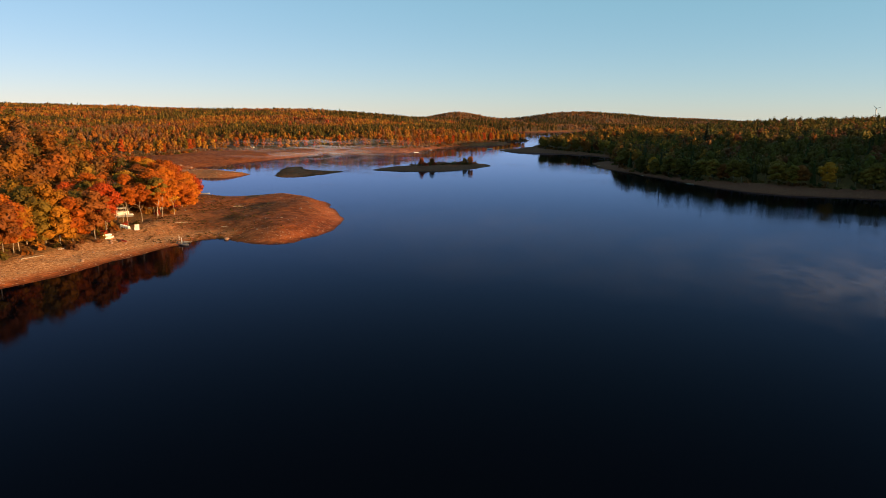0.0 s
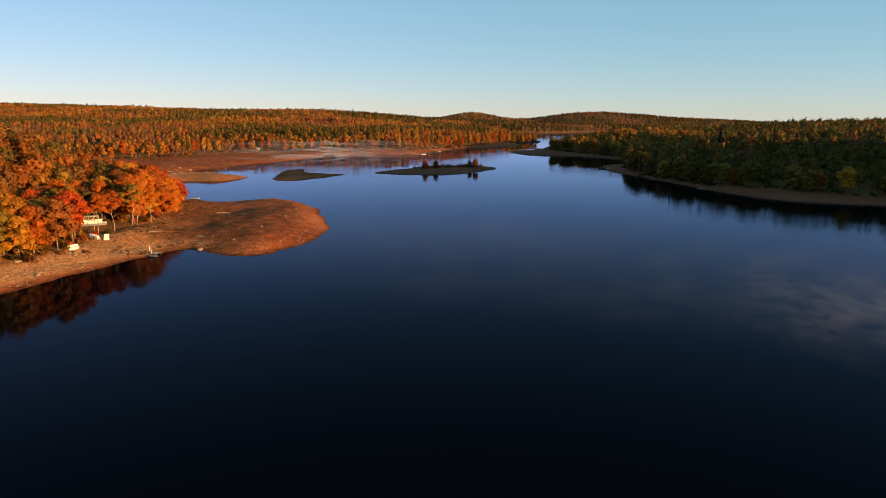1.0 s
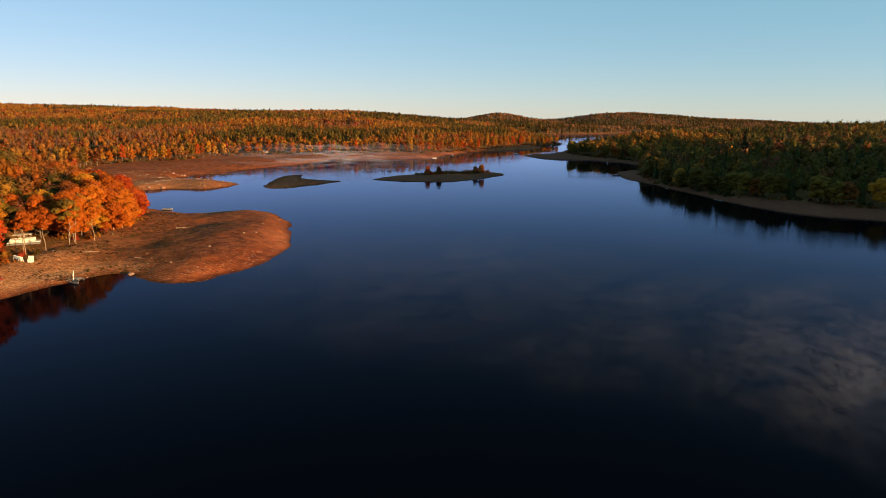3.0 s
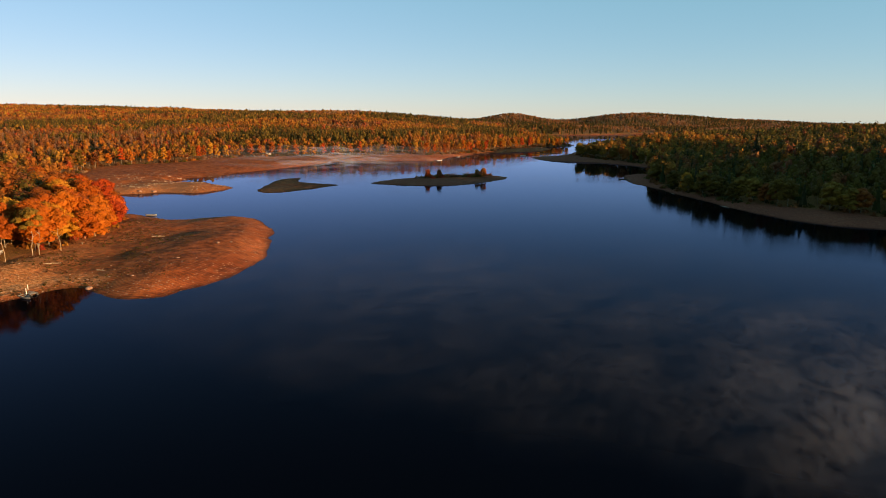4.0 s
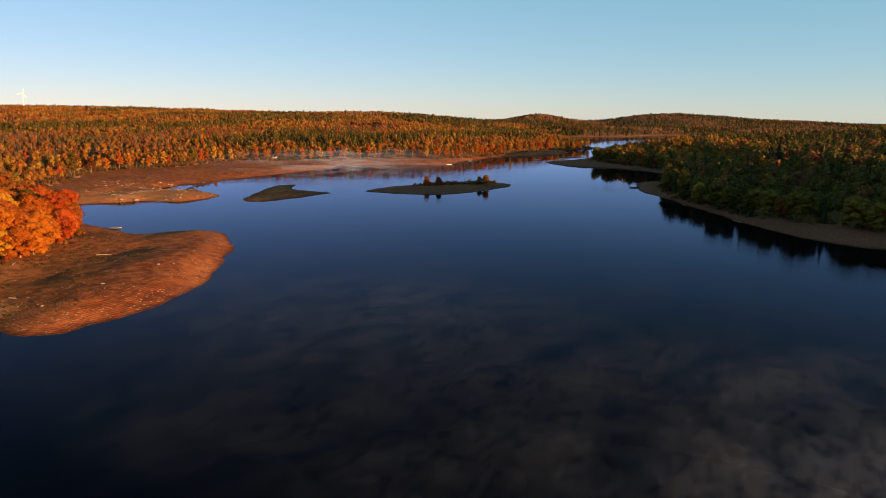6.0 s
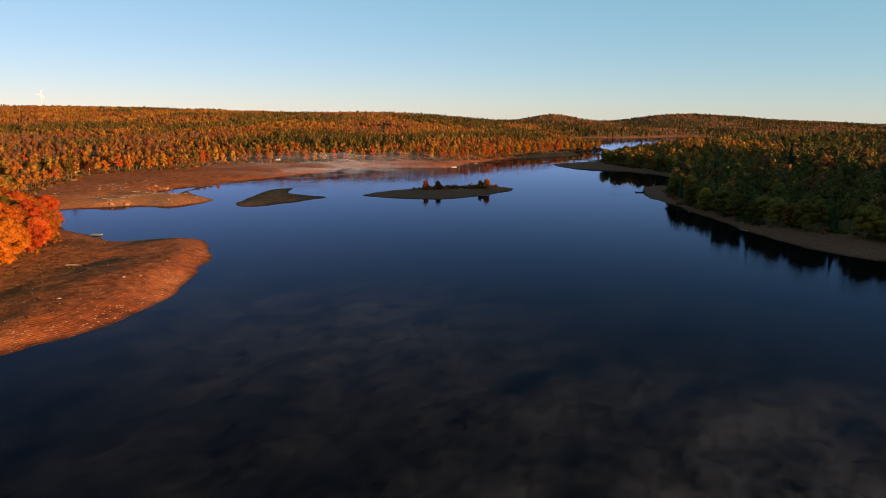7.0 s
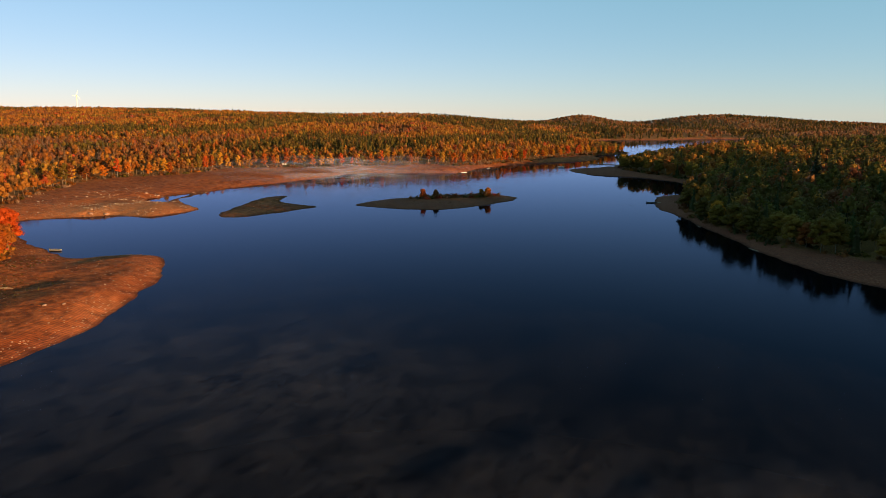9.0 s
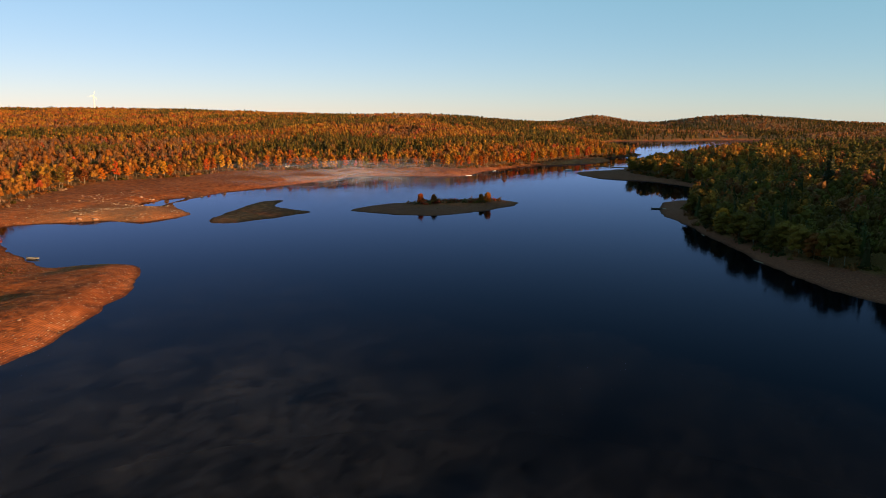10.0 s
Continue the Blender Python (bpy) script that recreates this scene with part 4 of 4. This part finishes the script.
def boulder(x, y, size, turn, label="rounded pale granite boulder on the dry lake bed"):
    rock = thing("boulder", pose(x, y, ground_z(x, y) + 0.15 * size, 0, 0, turn), label, "boulder", "boulders on the shore")
    bm = bmesh.new()
    bmesh.ops.create_icosphere(bm, subdivisions=3, radius=size)
    rr = random.Random(int(x * 13 + y))
    off = Vector((rr.random() * 50, rr.random() * 50, 0))
    for v in bm.verts:
        v.co *= 1 + 0.28 * noise.noise(v.co / size * 1.1 + off) + 0.1 * noise.noise(v.co / size * 3.0 + off)
        v.co = Vector((v.co.x * 1.25, v.co.y * 0.9, v.co.z * 0.6))
    for f in bm.faces:
        f.smooth = True
    part("stone", bm, STONE, rock)


r = np.random.default_rng(59)
for i in range(26):
    bx, by = [(r.uniform(-66, -40), r.uniform(190, 280)), (r.uniform(-88, -80), r.uniform(145, 175)), (r.uniform(-190, -125), r.uniform(365, 460)), (r.uniform(120, 150), r.uniform(330, 440))][i % 4]
    if ground_z(bx, by) > 0.2 and wooded(np.array([bx]), np.array([by]))[0] < 0:
        boulder(bx, by, r.uniform(0.3, 0.55), r.uniform(0, 360))
for bx, by, size in [(-152, 364, 0.9), (-146, 367, 1.1), (-172, 432, 0.8), (-166, 434, 1.0), (-62, 185, 0.8), (-40, 459, 0.8)]:
    boulder(bx, by, size, bx * 7, "broad low reddish rock at the water's edge")


# ---- boats, docks and the landing ----
def hull(bm, length, beam, deep, flip=False, wall=0.05, pointed=True):
    """An open hull with a pointed bow, inside and outside skins joined at the gunwale."""
    rings = []
    for skin in (0, 1):
        for k in range(13):
            f = k / 12
            w = beam / 2 * (1 - max(0, (f - 0.35) / 0.65) ** 2.2 * (0.97 if pointed else 0.35)) * (0.86 + 0.14 * min(1, f / 0.3)) - skin * wall
            w = max(w, 0.02)
            sheer = deep * (1 + 0.25 * f * f)
            low = (0.3 * deep * max(0, f - 0.7) / 0.3 if pointed else 0) + skin * wall
            row = [bm.verts.new((length * (f - 0.5), s * w * wid, low + (sheer - low) * hh)) for s, wid, hh in
                   ((-1, 1.0, 1.0), (-1, 0.93, 0.45), (-1, 0.6, 0.06), (1, 0.6, 0.06), (1, 0.93, 0.45), (1, 1.0, 1.0))]
            rings.append(row)
    for skin in (0, 1):
        for k in range(12):
            for j in range(5):
                a_, b_, c_, d_ = rings[skin * 13 + k][j], rings[skin * 13 + k + 1][j], rings[skin * 13 + k + 1][j + 1], rings[skin * 13 + k][j + 1]
                bm.faces.new((a_, b_, c_, d_) if skin else (d_, c_, b_, a_))
    for k in range(12):
        for j in (0, 5):
            bm.faces.new((rings[k][j], rings[k + 1][j], rings[13 + k + 1][j], rings[13 + k][j]))
    for k in (0, 12):
        for skin in (0, 1):
            bm.faces.new(rings[skin * 13 + k])
        bm.faces.new((rings[k][0], rings[k][5], rings[13 + k][5], rings[13 + k][0]))
    bmesh.ops.recalc_face_normals(bm, faces=bm.faces)
    return bm


def rowboat(x, y, z, turn, length, mat, label, tilt=0, over=False, seats=2, motor=False, name="rowboat"):
    boat = thing(name, pose(x, y, z, 180 if over else tilt, 0, turn), label, "boat")
    part("hull", hull(bmesh.new(), length, length * 0.36, 0.5), mat, boat)
    for k in range(0 if over else seats):
        sx = length * (-0.25 + 0.28 * k)
        part("seat", box(bmesh.new(), 0.28, length * 0.3, 0.05, pose(sx, 0, 0.34), 0.01), GREY_WOOD, boat)
    if over:
        part("keel", box(bmesh.new(), length * 0.8, 0.06, 0.08, pose(-length * 0.06, 0, 0.02), 0.01), GREY_WOOD, boat)
    if motor:
        bm = box(bmesh.new(), 0.25, 0.3, 0.4, pose(-length / 2 - 0.1, 0, 0.75), 0.06)
        tube(bm, (-length / 2 - 0.12, 0, 0.6), (-length / 2 - 0.12, 0, -0.3), 0.06, 0.05)
        part("outboard_motor", bm, DARK, boat)
    return boat


rowboat(-91.0, 175.0, ground_z(-91.0, 175.0) + 0.55, 62, 2.9, WHITE, "upturned white rowing boat lying on the stony beach", over=True)
rowboat(-89.4, 172.8, ground_z(-89.4, 172.8) - 0.02, 58, 2.7, WHITE, "small open white boat pulled up on the beach", tilt=5)
rowboat(-106.5, 292.8, 0.02, 12, 4.2, ALU, "open aluminium boat lying at the water's edge in the bay", tilt=3, motor=True)
rowboat(-71.0, 176.2, -0.1, -28, 4.2, ALU, "open aluminium boat tied up beside the small dock", motor=True)
rowboat(108.4, 478.4, -0.1, 8, 5.6, DARK, "dark open boat moored at the shaded shore", seats=3, motor=True)
rowboat(-26.5, 642.5, ground_z(-26.5, 642.5) - 0.02, 30, 5.0, WHITE, "white boat pulled up on the far beach")
rowboat(-13, 690, max(0, ground_z(-13, 690)), 60, 5.0, ALU, "grey boat lying at the edge of the far beach")

kayak = thing("kayak", pose(-85.0, 171.5, ground_z(-85.0, 171.5) + 0.3, 0, 0, -42), "slim red plastic kayak lying on the stony beach", "kayak")
bm = bmesh.new()
bmesh.ops.create_uvsphere(bm, u_segments=24, v_segments=12, radius=1.0)
for v in bm.verts:
    taper = 1 - abs(v.co.x) ** 2.5 * 0.5
    v.co = Vector((v.co.x * 2.3, v.co.y * 0.36 * taper, max(v.co.z, -0.7) * 0.24 + 0.17 + 0.06 * v.co.x ** 2))
for f in bm.faces:
    f.smooth = True
part("hull", bm, RED_HULL, kayak)
bm = bmesh.new()
bmesh.ops.create_cone(bm, cap_ends=True, segments=20, radius1=0.5, radius2=0.46, depth=0.07, matrix=pose(-0.1, 0, 0.4) @ Matrix.Diagonal((1, 0.5, 1, 1)))
part("cockpit", bm, DARK, kayak)


def dock(x, y, turn, length, wide, label, posts=True):
    d = thing("dock", pose(x, y, 0, 0, 0, turn), label, "dock")
    for s in (-1, 1):
        part("float", tube(bmesh.new(), (-length / 2, s * wide * 0.36, 0.12), (length / 2, s * wide * 0.36, 0.12), 0.24, 0.24, 12), DARK, d)
    n_ = int(length / 0.28)
    board = box(bmesh.new(), 0.25, wide, 0.05, Matrix(), 0.008)
    first = part("board", board, GREY_WOOD, d)
    first.matrix_basis = pose(-length / 2 + 0.14, 0, 0.4)
    for k in range(1, n_):
        ob = new("board", first.data)
        ob.parent = d
        ob.matrix_basis = pose(-length / 2 + 0.14 + 0.28 * k, 0, 0.4 + 0.004 * (k % 3))
    for px_, py_ in ((-length * 0.45, wide * 0.56), (length * 0.2, -wide * 0.56)) if posts else ():
        part("post", tube(bmesh.new(), (px_, py_, -1.2), (px_, py_, 1.7), 0.09, 0.08, 10), WHITE, d, "white-painted post")
    return d


dock(-72.5, 179.2, -24, 4.6, 1.8, "small floating dock of grey boards with white posts")
ramp_ = thing("gangway", pose(-76.3, 180.9, 0.62, 0, 4, -24), "narrow grey gangway from the beach to the dock", "gangway")
part("deck", box(bmesh.new(), 4.0, 0.9, 0.08, Matrix(), 0.01), GREY_WOOD, ramp_)
for s in (-1, 1):
    part("beam", box(bmesh.new(), 4.0, 0.08, 0.16, pose(0, s * 0.4, -0.12), 0.01), GREY_WOOD, ramp_)
dock(114.5, 478.5, 4, 6.0, 1.6, "short dark dock reaching out from the shaded shore", False)

# the pontoon boat parked under the trees
pz_ = ground_z(*DECK) + 0.35
pb = thing("pontoon_boat", pose(DECK[0], DECK[1] - 2, pz_, 0, 0, 28), "white pontoon boat with railings parked under the trees", "boat")
for s in (-1, 1):
    part("pontoon", tube(bmesh.new(), (-3.9, s * 0.95, 0.05), (3.7, s * 0.95, 0.05), 0.33, 0.3, 14), ALU, pb)
part("deck", box(bmesh.new(), 7.6, 2.6, 0.16, pose(0, 0, 0.5), 0.02), WHITE, pb)
for s in (-1, 1):
    part("side_panel", box(bmesh.new(), 5.8, 0.05, 0.62, pose(-0.3, s * 1.24, 0.98), 0.02), WHITE, pb)
    part("rail", tube(bmesh.new(), (-3.3, s * 1.24, 1.42), (2.8, s * 1.24, 1.42), 0.035, 0.035, 8), ALU, pb)
    for k in range(4):
        part("canopy_post", tube(bmesh.new(), (-2.2 + 1.3 * k, s * 1.2, 0.58), (-2.2 + 1.3 * k, s * 1.2, 2.45), 0.035, 0.035, 8), ALU, pb)
part("end_panel", box(bmesh.new(), 0.05, 2.4, 0.62, pose(-3.2, 0, 0.98), 0.02), WHITE, pb)
part("canopy", box(bmesh.new(), 4.4, 2.5, 0.09, pose(-0.25, 0, 2.5), 0.04), painted("faded_canvas", (0.55, 0.48, 0.36), 0.9), pb)
part("console", box(bmesh.new(), 0.6, 0.8, 0.7, pose(0.4, -0.6, 0.93), 0.05), WHITE, pb)
part("bench", box(bmesh.new(), 2.2, 0.55, 0.45, pose(-1.8, 0.85, 0.8), 0.05), WHITE, pb)


def garden_chair(x, y, turn):
    c = thing("garden_chair", pose(x, y, ground_z(x, y), 0, 0, turn), "white slatted garden chair under the trees above the beach", "chair", "garden chairs above the beach")
    part("seat", box(bmesh.new(), 0.55, 0.6, 0.05, pose(0, 0, 0.4, 0, -8, 0), 0.01), WHITE, c)
    for k in range(4):
        part("back_slat", box(bmesh.new(), 0.03, 0.12, 0.75, pose(-0.34, -0.22 + 0.147 * k, 0.72, 0, -16, 0), 0.008), WHITE, c)
    for sx, sy in ((1, 1), (1, -1), (-1, 1), (-1, -1)):
        part("leg", box(bmesh.new(), 0.06, 0.05, 0.42, pose(sx * 0.24, sy * 0.27, 0.2)), WHITE, c)
    for s in (-1, 1):
        part("armrest", box(bmesh.new(), 0.6, 0.1, 0.03, pose(0, s * 0.32, 0.62), 0.008), WHITE, c)


for k in range(4):
    garden_chair(-92.6 + 0.95 * k, 186.6 - 0.45 * k, -60 + 6 * k)
box_ = thing("storage_box", pose(-87.8, 185.6, ground_z(-87.8, 185.6), 0, 0, 15), "white storage box with its lid up above the beach", "box")
part("body", box(bmesh.new(), 1.2, 0.8, 0.8, pose(0, 0, 0.4), 0.03), WHITE, box_)
part("lid", box(bmesh.new(), 1.22, 0.06, 0.8, pose(0, 0.42, 1.15, -10, 0, 0), 0.02), WHITE, box_)


def log(x, y, length, turn, thick=0.16):
    lg = thing("driftwood_log", pose(x, y, ground_z(x, y) + thick * 0.6, 0, 2, turn), "bleached driftwood log stranded on the dry shore", "log", "driftwood on the shore")
    bm = tube(bmesh.new(), (-length / 2, 0, 0), (length * 0.1, 0.08, 0.03), thick, thick * 0.8, 9)
    tube(bm, (length * 0.1, 0.08, 0.03), (length / 2, -0.05, 0), thick * 0.8, thick * 0.45, 9)
    part("stem", bm, PALE_BARK, lg)
    part("stub", tube(bmesh.new(), (length * 0.05, 0, 0), (length * 0.14, 0.5, 0.4), thick * 0.35, thick * 0.2, 6), PALE_BARK, lg)


for lx, ly, ll, lt in [(-80, 197, 5.0, 35), (-93.5, 160, 4.5, 60), (-96, 150, 6, 70), (-76, 242, 4, 20), (-66, 196, 2.5, -10), (-160, 372, 4, 30), (132, 352, 6, 110), (127, 372, 4, 95), (121, 402, 5, 100), (-88, 222, 3, 120)]:
    log(lx, ly, ll, lt)

# the far shed, the boat under way, and the wind turbines
shed = thing("shed", pose(-182, 632, ground_z(-182, 632), 0, 0, 15), "small white shed with a grey roof by the far wood", "shed")
part("wall", box(bmesh.new(), 3.6, 3.0, 2.5, pose(0, 0, 1.2), 0.02), WHITE, shed)
bm = bmesh.new()
vs_ = [bm.verts.new(c_) for c_ in ((-2.1, -1.8, 2.4), (2.1, -1.8, 2.4), (2.1, 1.8, 2.4), (-2.1, 1.8, 2.4), (-2.1, 0, 3.5), (2.1, 0, 3.5))]
for f_ in ((0, 1, 5, 4), (2, 3, 4, 5), (0, 4, 3), (1, 2, 5), (3, 2, 1, 0)):
    bm.faces.new([vs_[k] for k in f_])
part("roof", bm, ROOF, shed)
door_ = part("door", box(bmesh.new(), 0.9, 0.06, 1.9, pose(0.3, -1.53, 0.98), 0.01), GREY_WOOD, shed)
part("handle", box(bmesh.new(), 0.05, 0.06, 0.12, pose(0.6, -1.58, 1.0)), DARK, door_)

motor = thing("motorboat", pose(50, 719, 0, 0, 0, 200), "white motorboat with a windscreen out on the channel", "boat")
part("hull", hull(bmesh.new(), 6.0, 2.2, 0.95), WHITE, motor)
part("deck", box(bmesh.new(), 2.2, 1.5, 0.12, pose(1.0, 0, 0.95), 0.05), WHITE, motor)
part("windscreen", box(bmesh.new(), 0.06, 1.5, 0.6, pose(0.2, 0, 1.25, 0, -28, 0), 0.02), DARK, motor)
part("seat", box(bmesh.new(), 0.5, 1.3, 0.5, pose(-0.9, 0, 0.75), 0.06), GREY_WOOD, motor)
bm = box(bmesh.new(), 0.35, 0.4, 0.55, pose(-3.15, 0, 1.1), 0.08)
tube(bm, (-3.15, 0, 0.9), (-3.15, 0, -0.4), 0.08, 0.06)
part("outboard_motor", bm, DARK, motor)


def turbine(x, y, hub, radius, face, spin):
    base = ground_z(x, y)
    t_ = thing("wind_turbine", pose(x, y, base, 0, 0, face), "white three-bladed wind turbine on the skyline", "wind turbine", "wind turbines")
    up = hub - base
    part("tower", tube(bmesh.new(), (0, 0, -2), (0, 0, up), 2.2, 1.3, 20), WHITE, t_)
    part("nacelle", box(bmesh.new(), 3.2, 8.0, 3.2, pose(0, 0.6, up + 1.0), 0.6), WHITE, t_)
    bm = bmesh.new()
    bmesh.ops.create_uvsphere(bm, u_segments=14, v_segments=8, radius=1.7, matrix=pose(0, -3.8, up + 1.0))
    part("hub", bm, WHITE, t_)
    for k in range(3):
        bm = bmesh.new()
        for z0, z1, w0, w1 in ((1.0, radius * 0.2, 1.0, 2.4), (radius * 0.2, radius * 0.6, 2.4, 1.5), (radius * 0.6, radius, 1.5, 0.4)):
            low_ = [bm.verts.new((sx * w0 * 0.5, sy * 0.35, z0)) for sx, sy in ((-1, -1), (1, -1), (1, 1), (-1, 1))]
            high = [bm.verts.new((sx * w1 * 0.5, sy * 0.25, z1)) for sx, sy in ((-1, -1), (1, -1), (1, 1), (-1, 1))]
            for j in range(4):
                bm.faces.new((low_[j], low_[(j + 1) % 4], high[(j + 1) % 4], high[j]))
            bm.faces.new(high)
        part("blade", bm, WHITE, t_).matrix_basis = pose(0, -4.6, up + 1.0, 0, spin + 120 * k, 0)


turbine(-2139, 2674, 123, 22, 40, 20)
turbine(1841, 2860, 76, 17, -30, 75)


# ---- morning mist over the water ----
def sheet_mesh(name, x, y, z, thick, shape, mat, label):
    ids_ = np.arange(x.size).reshape(shape)
    q = np.stack([ids_[..., :-1, :-1], ids_[..., :-1, 1:], ids_[..., 1:, 1:], ids_[..., 1:, :-1]], -1).reshape(-1, 4)
    q = q[thick[q].max(1) > 0.02]
    mesh = arrays_mesh(name, np.stack([x, y, z], 1), q, True)
    at = mesh.attributes.new("veil", "FLOAT", "POINT")
    at.data.foreach_set("value", thick.astype(np.float32))
    mesh.materials.append(mat)
    return tagged(new(name, mesh), label, "mist", kind="stuff")


def mist(name, x0, x1, y0, y1, step, tall, layers, dense, size, low, label, seed, veil):
    """Thin mist: heaving sheets low over the water; veil(x, y) says how thick it lies where."""
    mat = mist_material(name, dense, size, low)
    for k in range(layers):
        x, y = np.meshgrid(np.arange(x0, x1, step), np.arange(y0, y1, step))
        shape, x, y = x.shape, x.ravel(), y.ravel()
        z = tall * (k + 0.5 + 0.28 * value_noise(x, y, step * 4, seed + k) + 0.15 * value_noise(x, y, step * 2, seed + 9 + k)) / layers
        sheet_mesh(name, x, y, z, np.clip(veil(x, y), 0, 1) * (1 - 0.25 * k), shape, mat, label)


def lake_veil(x, y):
    """Thickest in a bank along its southern edge, thinning northwards."""
    s = y - (129 - 0.42 * x) + 5 * value_noise(x, y, 17, 301) + 3 * value_noise(x, y, 7, 302)
    bank = np.exp(-((s - 38) / 34) ** 2) * (0.12 * smoothstep(x, -20, 40) + 0.4 * smoothstep(x, 35, 95) + 1.0 * smoothstep(x, 60, 115))
    thin = 0.13 * (1 - smoothstep(s, 60, 190)) + 0.22 * np.exp(-((x - 2) / 36) ** 2 - ((y - 205) / 34) ** 2)
    sides = smoothstep(x, -64, -24) * (1 - smoothstep(x, 160, 210))
    return smoothstep(s, 0, 18) * sides * (bank + thin) * (0.75 + 0.35 * value_noise(x, y, 26, 303))


def bay_veil(x, y):
    return np.exp(-((x + 105) / 62) ** 2 - ((y - 590 - 0.15 * x) / 42) ** 2) * (0.75 + 0.4 * value_noise(x, y, 24, 304))


mist("lake_mist", -66, 212, 76, 330, 2.4, 4.0, 2, 0.145, 0.52, 0.35, "pale drifting morning mist low over the dark water", 200, lake_veil)
mist("bay_mist", -230, 20, 500, 680, 4.0, 15.0, 3, 0.75, 0.06, 0.33, "thin pinkish morning mist over the bay by the far beach", 220, bay_veil)
